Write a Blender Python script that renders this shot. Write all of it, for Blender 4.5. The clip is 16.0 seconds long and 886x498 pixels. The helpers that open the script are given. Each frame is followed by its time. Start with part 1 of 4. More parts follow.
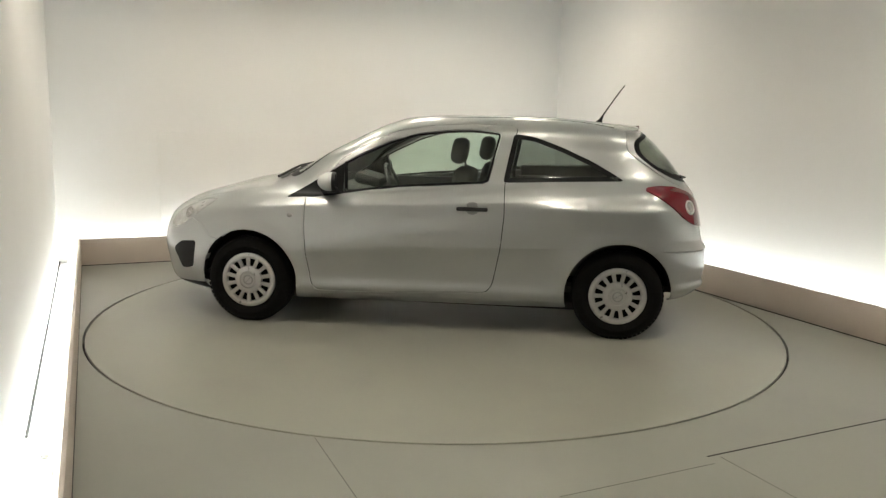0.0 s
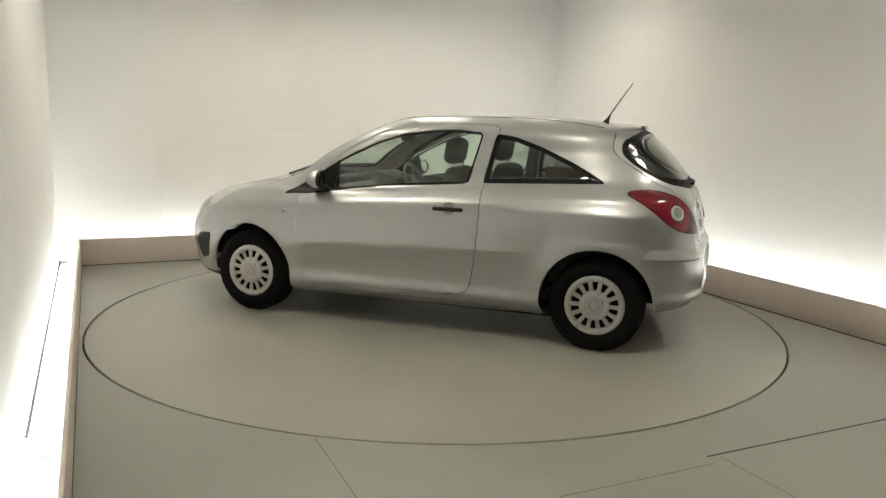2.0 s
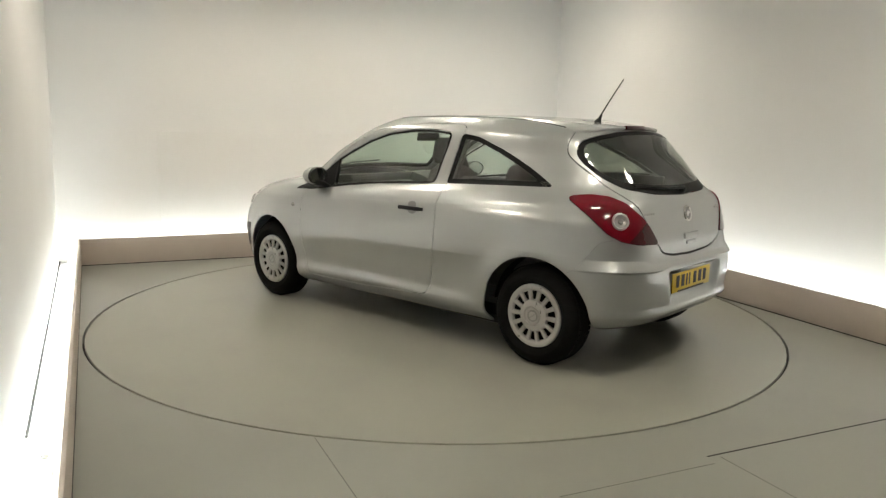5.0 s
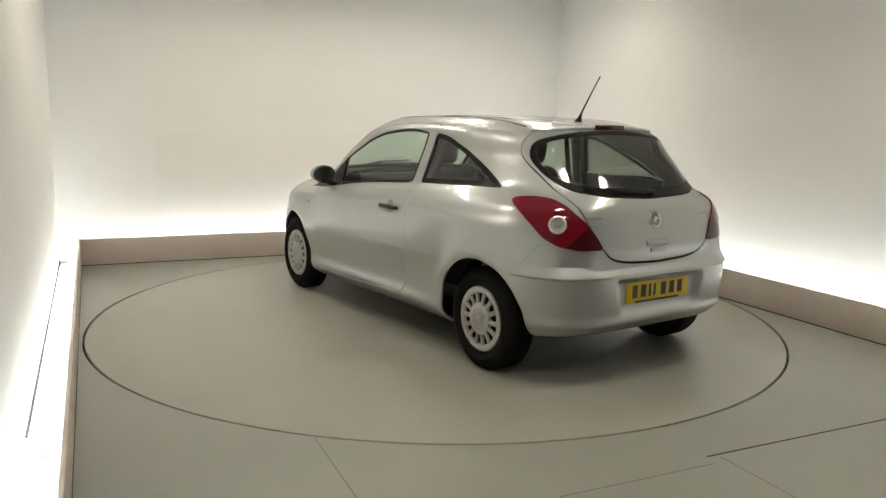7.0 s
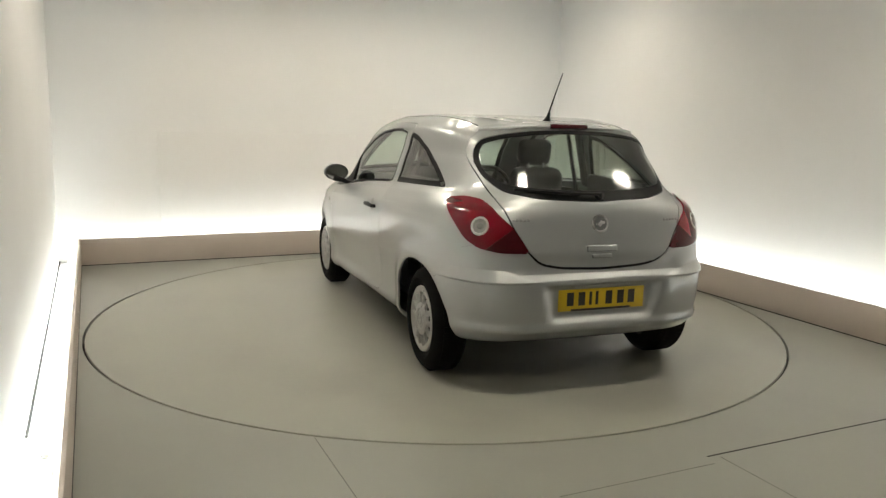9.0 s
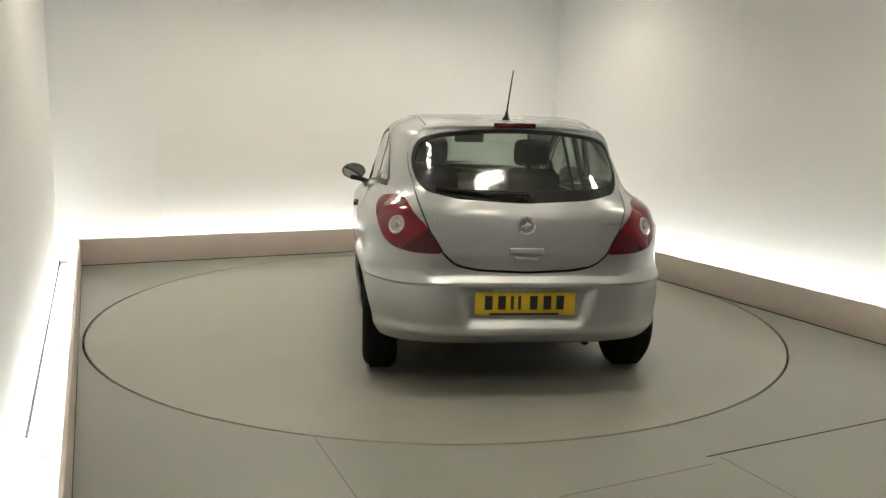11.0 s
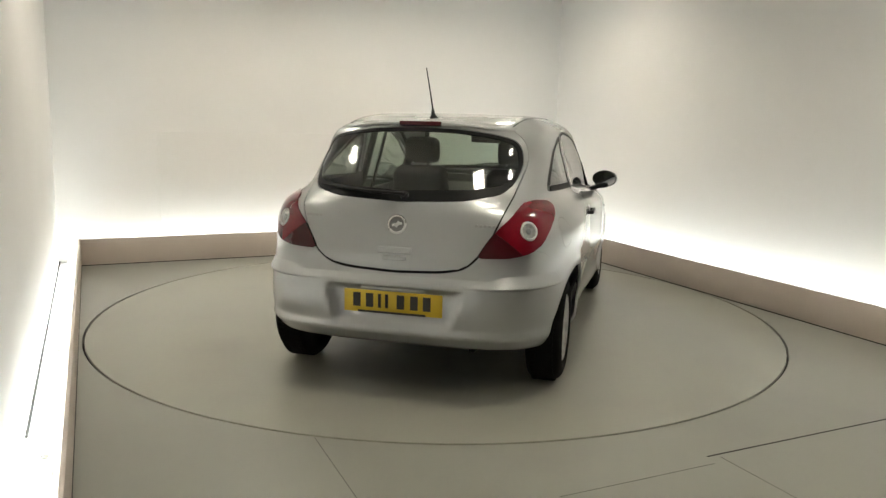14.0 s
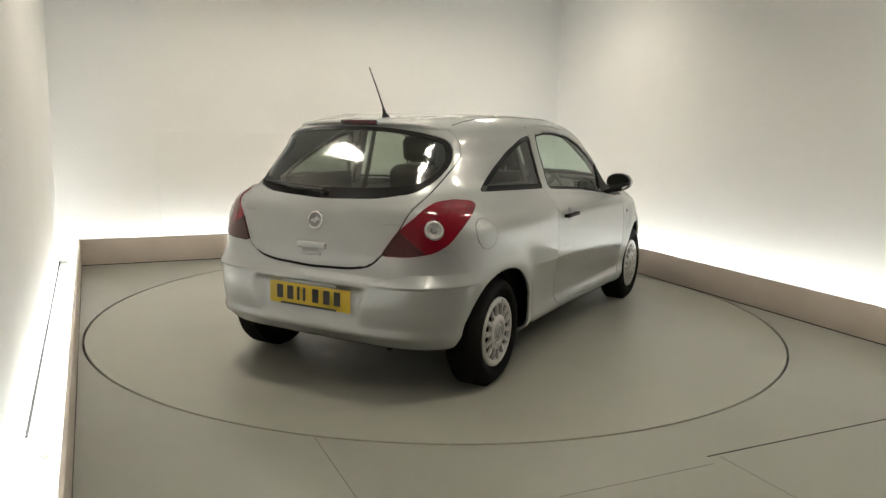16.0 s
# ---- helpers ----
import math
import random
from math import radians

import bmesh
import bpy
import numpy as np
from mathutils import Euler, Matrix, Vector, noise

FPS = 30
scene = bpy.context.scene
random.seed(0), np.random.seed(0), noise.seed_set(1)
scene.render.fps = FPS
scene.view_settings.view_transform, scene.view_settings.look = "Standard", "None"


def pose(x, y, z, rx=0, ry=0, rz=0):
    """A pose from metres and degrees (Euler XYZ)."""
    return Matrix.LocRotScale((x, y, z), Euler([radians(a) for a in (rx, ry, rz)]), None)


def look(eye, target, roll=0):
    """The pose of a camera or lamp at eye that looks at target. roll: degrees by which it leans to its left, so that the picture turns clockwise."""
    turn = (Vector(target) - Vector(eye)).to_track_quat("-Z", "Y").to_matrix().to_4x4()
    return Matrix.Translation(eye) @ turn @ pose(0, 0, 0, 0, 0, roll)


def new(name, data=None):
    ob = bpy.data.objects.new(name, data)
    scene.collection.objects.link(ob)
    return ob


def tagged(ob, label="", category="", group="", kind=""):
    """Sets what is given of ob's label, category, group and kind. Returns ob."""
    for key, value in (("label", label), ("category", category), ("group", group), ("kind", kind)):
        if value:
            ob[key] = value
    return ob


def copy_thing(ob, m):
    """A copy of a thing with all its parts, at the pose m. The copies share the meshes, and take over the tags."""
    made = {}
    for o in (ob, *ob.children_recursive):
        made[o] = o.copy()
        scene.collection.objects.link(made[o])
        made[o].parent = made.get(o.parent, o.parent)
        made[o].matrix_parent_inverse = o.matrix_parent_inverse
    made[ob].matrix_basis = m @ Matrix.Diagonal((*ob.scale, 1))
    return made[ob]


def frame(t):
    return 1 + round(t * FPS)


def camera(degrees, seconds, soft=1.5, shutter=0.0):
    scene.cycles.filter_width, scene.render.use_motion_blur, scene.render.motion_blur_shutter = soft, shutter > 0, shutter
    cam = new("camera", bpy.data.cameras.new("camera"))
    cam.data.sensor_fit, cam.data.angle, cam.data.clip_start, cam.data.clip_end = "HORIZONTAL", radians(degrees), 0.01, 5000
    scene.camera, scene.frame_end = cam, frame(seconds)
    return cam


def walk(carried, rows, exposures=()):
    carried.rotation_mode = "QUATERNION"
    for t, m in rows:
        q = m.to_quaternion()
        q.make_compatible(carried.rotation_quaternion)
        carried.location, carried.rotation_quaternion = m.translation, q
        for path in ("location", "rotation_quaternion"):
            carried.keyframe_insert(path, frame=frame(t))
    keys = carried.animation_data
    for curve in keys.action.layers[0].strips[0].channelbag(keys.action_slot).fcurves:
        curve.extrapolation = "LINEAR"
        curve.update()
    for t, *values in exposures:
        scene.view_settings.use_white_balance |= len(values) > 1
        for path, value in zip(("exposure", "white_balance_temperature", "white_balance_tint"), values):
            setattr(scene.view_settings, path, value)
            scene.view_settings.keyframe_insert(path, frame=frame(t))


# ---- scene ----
# The turntable's axis is the origin. The room's own axes u and v are turned by ROOM degrees.
cam = camera(60.1, 16.0, soft=1.4)
EYE = (0.0, -5.625, 1.414)
AIM = look(EYE, (EYE[0] + 0.0057, EYE[1] + 0.9862, EYE[2] - 0.1655), 1.30)
walk(cam, [(0.0, AIM), (16.0, AIM)])

ROOM = 24.4
UL, UR, VB, VF = -2.645, 2.84, 2.88, -6.6      # wall faces along u (left, right) and v (back, front)
PL, PR, PB, PH = -2.45, 2.43, 2.65, 0.25      # inner faces of the plinth, and its height
CEIL = 3.1
TABLE_R = 2.42

# ---------------------------------------------------------------- world and exposure
world = bpy.data.worlds.new("world")
scene.world = world
world.use_nodes = True
world.node_tree.nodes["Background"].inputs[0].default_value = (0.75, 0.8, 0.9, 1)
world.node_tree.nodes["Background"].inputs[1].default_value = 0.05
scene.view_settings.exposure = 0.24
TUBE_POWER, DOWNLIGHT_POWER = 30.0, 57.0


# ---------------------------------------------------------------- materials
def nodes_of(name):
    m = bpy.data.materials.new(name)
    m.use_nodes = True
    t = m.node_tree
    return m, t, t.nodes["Principled BSDF"]


def surface(name, colour, rough=0.5, metal=0.0, coat=0.0, vary=0.06, scale=6.0, bump=0.0, bump_scale=120.0,
            rough_vary=0.08, specular=0.5, patch=None, patch_amount=0.0):
    """A painted, moulded or woven surface: two scales of tone, uneven gloss and a fine relief."""
    m, t, b = nodes_of(name)
    tex = t.nodes.new("ShaderNodeTexCoord")
    big = t.nodes.new("ShaderNodeTexNoise")
    big.inputs["Scale"].default_value, big.inputs["Detail"].default_value = scale, 4
    fine = t.nodes.new("ShaderNodeTexNoise")
    fine.inputs["Scale"].default_value, fine.inputs["Detail"].default_value = bump_scale, 3
    for n in (big, fine):
        t.links.new(tex.outputs["Object"], n.inputs["Vector"])
    both = t.nodes.new("ShaderNodeMath")
    both.operation = "MULTIPLY_ADD"
    both.inputs[1].default_value = 0.35
    t.links.new(fine.outputs["Fac"], both.inputs[0])
    t.links.new(big.outputs["Fac"], both.inputs[2])
    ramp = t.nodes.new("ShaderNodeMapRange")
    ramp.inputs["From Min"].default_value, ramp.inputs["From Max"].default_value = 0.35, 1.0
    ramp.inputs["To Min"].default_value, ramp.inputs["To Max"].default_value = 1 - vary, 1 + vary
    t.links.new(both.outputs[0], ramp.inputs["Value"])
    mul = t.nodes.new("ShaderNodeMix")
    mul.data_type, mul.blend_type = "RGBA", "MULTIPLY"
    mul.inputs["Factor"].default_value = 1
    mul.inputs["A"].default_value = (*colour, 1)
    t.links.new(ramp.outputs["Result"], mul.inputs["B"])
    out = mul.outputs["Result"]
    if patch:
        spots = t.nodes.new("ShaderNodeTexNoise")
        spots.inputs["Scale"].default_value, spots.inputs["Detail"].default_value = 1.7, 6
        t.links.new(tex.outputs["Object"], spots.inputs["Vector"])
        r2 = t.nodes.new("ShaderNodeMapRange")
        r2.inputs["From Min"].default_value, r2.inputs["From Max"].default_value = 0.5, 0.72
        r2.inputs["To Max"].default_value = patch_amount
        t.links.new(spots.outputs["Fac"], r2.inputs["Value"])
        mx = t.nodes.new("ShaderNodeMix")
        mx.data_type = "RGBA"
        mx.inputs["B"].default_value = (*patch, 1)
        t.links.new(r2.outputs["Result"], mx.inputs["Factor"])
        t.links.new(out, mx.inputs["A"])
        out = mx.outputs["Result"]
    t.links.new(out, b.inputs["Base Color"])
    rr = t.nodes.new("ShaderNodeMapRange")
    rr.inputs["To Min"].default_value, rr.inputs["To Max"].default_value = max(0.0, rough - rough_vary), rough + rough_vary
    t.links.new(big.outputs["Fac"], rr.inputs["Value"])
    t.links.new(rr.outputs["Result"], b.inputs["Roughness"])
    b.inputs["Metallic"].default_value = metal
    b.inputs["Specular IOR Level"].default_value = specular
    b.inputs["Coat Weight"].default_value = coat
    b.inputs["Coat Roughness"].default_value = 0.04
    if bump:
        bp = t.nodes.new("ShaderNodeBump")
        bp.inputs["Strength"].default_value, bp.inputs["Distance"].default_value = bump, 0.002
        t.links.new(fine.outputs["Fac"], bp.inputs["Height"])
        t.links.new(bp.outputs["Normal"], b.inputs["Normal"])
    return m


def glowing(name, colour, strength):
    m, t, b = nodes_of(name)
    b.inputs["Base Color"].default_value = (0.8, 0.8, 0.8, 1)
    b.inputs["Emission Color"].default_value = (*colour, 1)
    b.inputs["Emission Strength"].default_value = strength
    return m


def glass(name, tint, rough=0.05):
    """A tinted pane: what lies behind shows through its colour, and its face mirrors by Fresnel."""
    m, t, b = nodes_of(name)
    t.nodes.remove(b)
    see = t.nodes.new("ShaderNodeBsdfTransparent")
    see.inputs["Color"].default_value = (*tint, 1)
    gloss = t.nodes.new("ShaderNodeBsdfGlossy")
    gloss.inputs["Roughness"].default_value = rough
    gloss.inputs["Color"].default_value = (1, 1, 1, 1)
    edge = t.nodes.new("ShaderNodeLayerWeight")
    edge.inputs["Blend"].default_value = 0.5
    fifth = t.nodes.new("ShaderNodeMath")
    fifth.operation = "POWER"
    fifth.inputs[1].default_value = 4.5
    t.links.new(edge.outputs["Facing"], fifth.inputs[0])
    amount = t.nodes.new("ShaderNodeMath")
    amount.operation = "MULTIPLY_ADD"
    amount.inputs[1].default_value, amount.inputs[2].default_value = 0.9, 0.075
    t.links.new(fifth.outputs[0], amount.inputs[0])
    mix = t.nodes.new("ShaderNodeMixShader")
    t.links.new(amount.outputs[0], mix.inputs[0])
    t.links.new(see.outputs[0], mix.inputs[1])
    t.links.new(gloss.outputs[0], mix.inputs[2])
    t.links.new(mix.outputs[0], t.nodes["Material Output"].inputs["Surface"])
    return m


def metallic_paint(name, colour):
    """Silver car paint: fine flakes in the base, a smooth clear coat over it."""
    m = surface(name, colour, rough=0.38, metal=0.68, coat=1.0, vary=0.02, scale=2.0, rough_vary=0.03)
    t = m.node_tree
    b = t.nodes["Principled BSDF"]
    b.inputs["Coat Roughness"].default_value = 0.10
    tex = t.nodes.new("ShaderNodeTexCoord")
    flake = t.nodes.new("ShaderNodeTexVoronoi")
    flake.inputs["Scale"].default_value = 900
    t.links.new(tex.outputs["Object"], flake.inputs["Vector"])
    bp = t.nodes.new("ShaderNodeBump")
    bp.inputs["Strength"].default_value, bp.inputs["Distance"].default_value = 0.025, 0.0005
    t.links.new(flake.outputs["Distance"], bp.inputs["Height"])
    t.links.new(bp.outputs["Normal"], b.inputs["Normal"])
    return m


M_UNSEEN_DARK = surface("unseen_dark_wall", (0.06, 0.06, 0.06), 0.9, vary=0.15, scale=3)
M_WALL = surface("wall_paint", (0.775, 0.758, 0.745), 0.7, vary=0.03, scale=1.2, bump=0.15, bump_scale=90)
M_CEIL = surface("ceiling_paint", (0.74, 0.72, 0.66), 0.85, vary=0.03, scale=1.5, bump=0.1)
M_FLOOR = surface("floor_vinyl", (0.247, 0.245, 0.212), 0.36, vary=0.09, scale=0.8, bump=0.05, bump_scale=220,
                  patch=(0.222, 0.212, 0.192), patch_amount=0.5, specular=0.4)
M_TABLE = surface("turntable_vinyl", (0.275, 0.271, 0.226), 0.35, vary=0.09, scale=0.7, bump=0.05, bump_scale=220,
                  patch=(0.242, 0.230, 0.200), patch_amount=0.5, specular=0.4)
M_PLINTH = surface("plinth_laminate", (0.50, 0.43, 0.375), 0.5, vary=0.07, scale=2.5, bump=0.05)
M_GAP = surface("dark_gap", (0.03, 0.028, 0.025), 0.8, vary=0.2)
M_JOINT = surface("filled_joint", (0.12, 0.118, 0.105), 0.6, vary=0.2)
M_TUBE = glowing("fluorescent_tube", (0.90, 1.0, 1.0), TUBE_POWER)
M_DOWN = glowing("lamp_diffuser", (1.0, 0.92, 0.77), DOWNLIGHT_POWER)
M_WHITE = surface("white_enamel", (0.8, 0.8, 0.78), 0.35, vary=0.02)
M_PAINT = metallic_paint("silver_paint", (0.405, 0.413, 0.41))
M_BLACK = surface("black_plastic", (0.012, 0.012, 0.012), 0.5, vary=0.15, scale=30, bump=0.2, bump_scale=500, specular=0.25)
# black of the rubber parts, and of the shade strips behind panel gaps
M_SEAL_GAP = surface("black_rubber_and_gap_shade", (0.006, 0.006, 0.006), 0.5, vary=0.2, scale=20, specular=0.15)
M_TYRE = surface("tyre_rubber", (0.007, 0.0068, 0.0065), 0.85, vary=0.25, scale=12, bump=0.3, bump_scale=160, specular=0.1)
M_COVER = surface("silver_wheel_cover", (0.44, 0.435, 0.42), 0.3, metal=0.5, vary=0.06, scale=25, coat=0.4)
M_WELL = surface("wheel_well_liner", (0.006, 0.006, 0.006), 0.9, vary=0.2, specular=0.1)
M_GLASS = glass("side_glass", (0.74, 0.83, 0.76))
M_DARKGLASS = glass("rear_glass", (0.42, 0.455, 0.40), 0.10)


# ---------------------------------------------------------------- mesh helpers
def mesh_of(name, bm, material):
    me = bpy.data.meshes.new(name)
    bm.normal_update()
    bm.to_mesh(me)
    bm.free()
    me.materials.append(material)
    return me


def soften(me, angle=35):
    me.polygons.foreach_set("use_smooth", [True] * len(me.polygons))
    me.set_sharp_from_angle(angle=radians(angle))
    return me


def part(name, bm, material, parent=None, label="", m=None):
    ob = new(name, soften(mesh_of(name, bm, material)))
    if parent:
        ob.parent = parent
    if m is not None:
        ob.matrix_local = m
    return tagged(ob, label)


def group_at(name, m=None):
    ob = new(name)
    ob.empty_display_size = 0.1
    if m is not None:
        ob.matrix_world = m
    return ob


def box(bm, size, m=Matrix(), bevel=0.0, segments=2):
    made = bmesh.ops.create_cube(bm, size=1, matrix=m @ Matrix.Diagonal((*size, 1)))
    if bevel:
        edges = list({e for v in made["verts"] for e in v.link_edges})
        bmesh.ops.bevel(bm, geom=edges, offset=bevel, segments=segments, profile=0.5, affect="EDGES")
    return bm


def boxed(size, m=Matrix(), bevel=0.0):
    return box(bmesh.new(), size, m, bevel)


def lathe(bm, profile, m=Matrix(), steps=48, close=False):
    """Turns (radius, height) rows round the local z axis."""
    rings = []
    for i in range(steps):
        a = 2 * math.pi * i / steps
        rings.append([bm.verts.new(m @ Vector((r * math.cos(a), r * math.sin(a), h))) for r, h in profile])
    n = len(profile)
    for i in range(steps):
        p, q = rings[i], rings[(i + 1) % steps]
        for j in range(n if close else n - 1):
            k = (j + 1) % n
            bm.faces.new((p[j], q[j], q[k], p[k]))
    bmesh.ops.remove_doubles(bm, verts=[v for ring in rings for v in ring], dist=1e-5)
    return bm


def tube(bm, points, radius, sides=10, taper=1.0):
    """A round bar along points."""
    rings = []
    pts = [Vector(p) for p in points]
    for i, p in enumerate(pts):
        d = (pts[min(i + 1, len(pts) - 1)] - pts[max(i - 1, 0)]).normalized()
        a = d.orthogonal().normalized() if i == 0 else (a - d * a.dot(d)).normalized()
        b = d.cross(a)
        r = radius * (1 + (taper - 1) * i / (len(pts) - 1))
        rings.append([bm.verts.new(p + r * (a * math.cos(2 * math.pi * k / sides) + b * math.sin(2 * math.pi * k / sides))) for k in range(sides)])
    for p, q in zip(rings, rings[1:]):
        for k in range(sides):
            bm.faces.new((p[k], p[(k + 1) % sides], q[(k + 1) % sides], q[k]))
    bm.faces.new(rings[0][::-1])
    bm.faces.new(rings[-1])
    return bm


# ---------------------------------------------------------------- the room
RM = pose(0, 0, 0, 0, 0, ROOM)


def slab(name, u0, u1, v0, v1, z0, z1, material, bevel=0.0):
    bm = boxed((u1 - u0, v1 - v0, z1 - z0), RM @ Matrix.Translation(((u0 + u1) / 2, (v0 + v1) / 2, (z0 + z1) / 2)), bevel)
    return part(name, bm, material)


def room():
    t = 0.12
    s = dict(kind="structure")
    # floor: a sheet with a round hole in which the turntable turns
    bm = bmesh.new()
    n = 160
    inner = [bm.verts.new((TABLE_R * 1.0043 * math.cos(2 * math.pi * i / n), TABLE_R * 1.0043 * math.sin(2 * math.pi * i / n), 0)) for i in range(n)]
    low = [bm.verts.new((v.co.x, v.co.y, -0.05)) for v in inner]
    outer = []
    for i in range(n):
        a = 2 * math.pi * i / n - radians(ROOM)
        c, d = math.cos(a), math.sin(a)
        k = min((UR + t) / c if c > 0 else (UL - t) / c if c < 0 else 1e9, (VB + t) / d if d > 1e-9 else -(abs(VF) + t) / d if d < -1e-9 else 1e9)
        outer.append(bm.verts.new(RM @ Vector((k * c, k * d, 0))))
    for i in range(n):
        j = (i + 1) % n
        bm.faces.new((inner[i], outer[i], outer[j], inner[j]))
        bm.faces.new((low[i], inner[i], inner[j], low[j]))
    corners = [(UR + t, VB + t), (UL - t, VB + t), (UL - t, VF - t), (UR + t, VF - t)]
    for cu, cv in corners:
        c = RM @ Vector((cu, cv, 0))
        near = sorted(range(n), key=lambda i: (outer[i].co - c).length)[:2]
        i, j = sorted(near)
        if j - i > 1:
            i, j = j, i
        bm.faces.new((outer[i], bm.verts.new(c), outer[j]))
    bmesh.ops.recalc_face_normals(bm, faces=bm.faces)
    floor = tagged(part("floor", bm, M_FLOOR), "grey-beige vinyl floor with fine panel joints", **s)
    # the joints of the floor sheets, as shallow dark strips
    for u0, u1, v0, v1, m in ((0.05, PR, -2.768, -2.759, M_GAP), (-0.75, 0.03, -2.83, -2.8275, M_JOINT), (-1.474, -1.4705, -6.4, -1.95, M_JOINT), (0.10, 0.103, -6.4, -2.79, M_JOINT)):
        j = slab("floor_joint", u0, u1, v0, v1, -0.004, 0.0012, m)
        j.parent = floor
    tagged(slab("shaft_bottom", -2.6, 2.6, -2.6, 2.6, -0.4, -0.3, M_GAP), "dark pit under the turntable", **s)
    tagged(slab("wall_back", UL - t, UR + t, VB, VB + t, 0, CEIL, M_WALL), "pale beige painted wall lit from below", **s)
    tagged(slab("wall_left", UL - t, UL, VF, VB, 0, CEIL, M_WALL), "pale beige painted wall lit from below", **s)
    tagged(slab("wall_right", UR, UR + t, VF, VB, 0, CEIL, M_WALL), "pale beige painted wall lit from below", **s)
    # unseen dark wall, added so that the car mirrors a dark side
    tagged(slab("wall_front", UL - t, UR + t, VF - t, VF, 0, CEIL, M_UNSEEN_DARK), "unseen charcoal wall added to close the room and darken reflections", **s)
    tagged(slab("ceiling", UL - t, UR + t, VF - t, VB + t, CEIL, CEIL + 0.1, M_CEIL), "off-white painted ceiling", **s)
    th = 0.018
    tagged(slab("plinth_back", PL - th, PR + th, PB, PB + th, 0, PH, M_PLINTH, 0.002), "low beige laminate plinth hiding strip lights", "plinth", **s)
    tagged(slab("plinth_left", PL - th, PL, VF, PB, 0, PH, M_PLINTH, 0.002), "low beige laminate plinth hiding strip lights", "plinth", **s)
    tagged(slab("plinth_right", PR, PR + th, VF, PB, 0, PH, M_PLINTH, 0.002), "low beige laminate plinth hiding strip lights", "plinth", **s)
    for name, a in (("trough_left", (UL, PL - th, VF, VB)), ("trough_back", (PL - th, PR + th, PB + th, VB)), ("trough_right", (PR + th, UR, VF, VB))):
        tagged(slab(name, *a, -0.01, 0.004, M_WHITE), "white painted light trough behind the plinth", "trough", **s)
    tagged(slab("skirting_gap", UL, UL + 0.012, -1.5, VB, 0.0, 0.014, M_GAP), "dark joint at the foot of the wall", **s)
    for name, a in (("joint_back", (PL, PR, PB - 0.004, PB)), ("joint_right", (PR - 0.004, PR, VF, PB)), ("joint_left", (PL, PL + 0.003, VF, PB))):
        tagged(slab(name, *a, 0, 0.007, M_GAP), "dark joint at the foot of the plinth", "joint", **s)
    # faint outline of a flush panel in the back wall
    tagged(slab("wall_panel", -1.72, 0.3, VB - 0.004, VB, 0.0, 1.24, M_WALL, 0.0015), "flush painted panel in the back wall", **s)


def strip_light(m):
    ob = group_at("strip_light", m)
    part("base", boxed((1.5, 0.05, 0.03), Matrix.Translation((0, 0, 0.015)), 0.004), M_WHITE, ob)
    bm = bmesh.new()
    bmesh.ops.create_cone(bm, cap_ends=True, segments=12, radius1=0.013, radius2=0.013, depth=1.46, matrix=pose(0, 0, 0.052, 0, 90, 0))
    part("tube", bm, M_TUBE, ob, "lit white fluorescent tube")
    for x in (-0.738, 0.738):
        part("tube_holder", boxed((0.018, 0.034, 0.04), Matrix.Translation((x, 0, 0.048)), 0.004), M_WHITE, ob)
    return tagged(ob, "white batten with a lit fluorescent tube behind the plinth", "strip light", "strip lights behind the plinth")


def lights():
    first = strip_light(RM @ pose(-1.75, (PB + VB) / 2 + 0.01, 0))
    for k in range(1, 3):
        copy_thing(first, RM @ pose(-1.75 + 1.515 * k, (PB + VB) / 2 + 0.01, 0))
    for k in range(5):
        copy_thing(first, RM @ pose((PL + UL) / 2, 1.9 - 1.515 * k, 0, 0, 0, 90))
        copy_thing(first, RM @ pose(UR - 0.15, 1.9 - 1.515 * k, 0, 0, 0, 90))
    lamp = group_at("ceiling_light", RM @ pose(-0.45, -2.35, CEIL))
    bm = bmesh.new()
    for x, y, w, d in ((-0.22, 0, 0.02, 0.32), (0.22, 0, 0.02, 0.32), (0, -0.15, 0.42, 0.02), (0, 0.15, 0.42, 0.02)):
        box(bm, (w, d, 0.11), Matrix.Translation((x, y, -0.055)), 0.003)
    part("housing", bm, M_WHITE, lamp)
    part("diffuser", boxed((0.42, 0.28, 0.008), Matrix.Translation((0, 0, -0.03)), 0.002), M_DOWN, lamp, "lit warm white diffuser")
    tagged(lamp, "white rectangular ceiling light with a lit warm diffuser, some added as fill", "ceiling light", "ceiling lights")
    # First two match glints in the rear glass; the last four are added fill.
    for u, v, turn in ((1.75, -2.45, 0), (-2.05, -0.3, 90), (-1.15, 1.4, 0), (0.25, 1.4, 0), (1.65, 1.4, 0), (-0.8, -4.4, 0)):
        copy_thing(lamp, RM @ pose(u, v, CEIL, 0, 0, turn))


room()
lights()


def turntable():
    ob = group_at("turntable")
    bm = bmesh.new()
    lathe(bm, [(0, -0.06), (TABLE_R - 0.004, -0.06), (TABLE_R - 0.004, -0.003), (TABLE_R - 0.007, 0.0), (0, 0.0)], steps=160)
    bmesh.ops.recalc_face_normals(bm, faces=bm.faces)
    part("disc", bm, M_TABLE, ob)
    # dark band added in the gap, where only shade shows
    bm = lathe(bmesh.new(), [(TABLE_R - 0.0035, -0.06), (TABLE_R + 0.0005, -0.06), (TABLE_R + 0.0005, -0.012), (TABLE_R - 0.0035, -0.012)], steps=160, close=True)
    part("gap_band", bm, M_GAP, ob, "dark band added inside the gap round the turntable")
    return tagged(ob, "grey-beige round turntable set flush in the floor", "turntable")


TABLE = turntable()


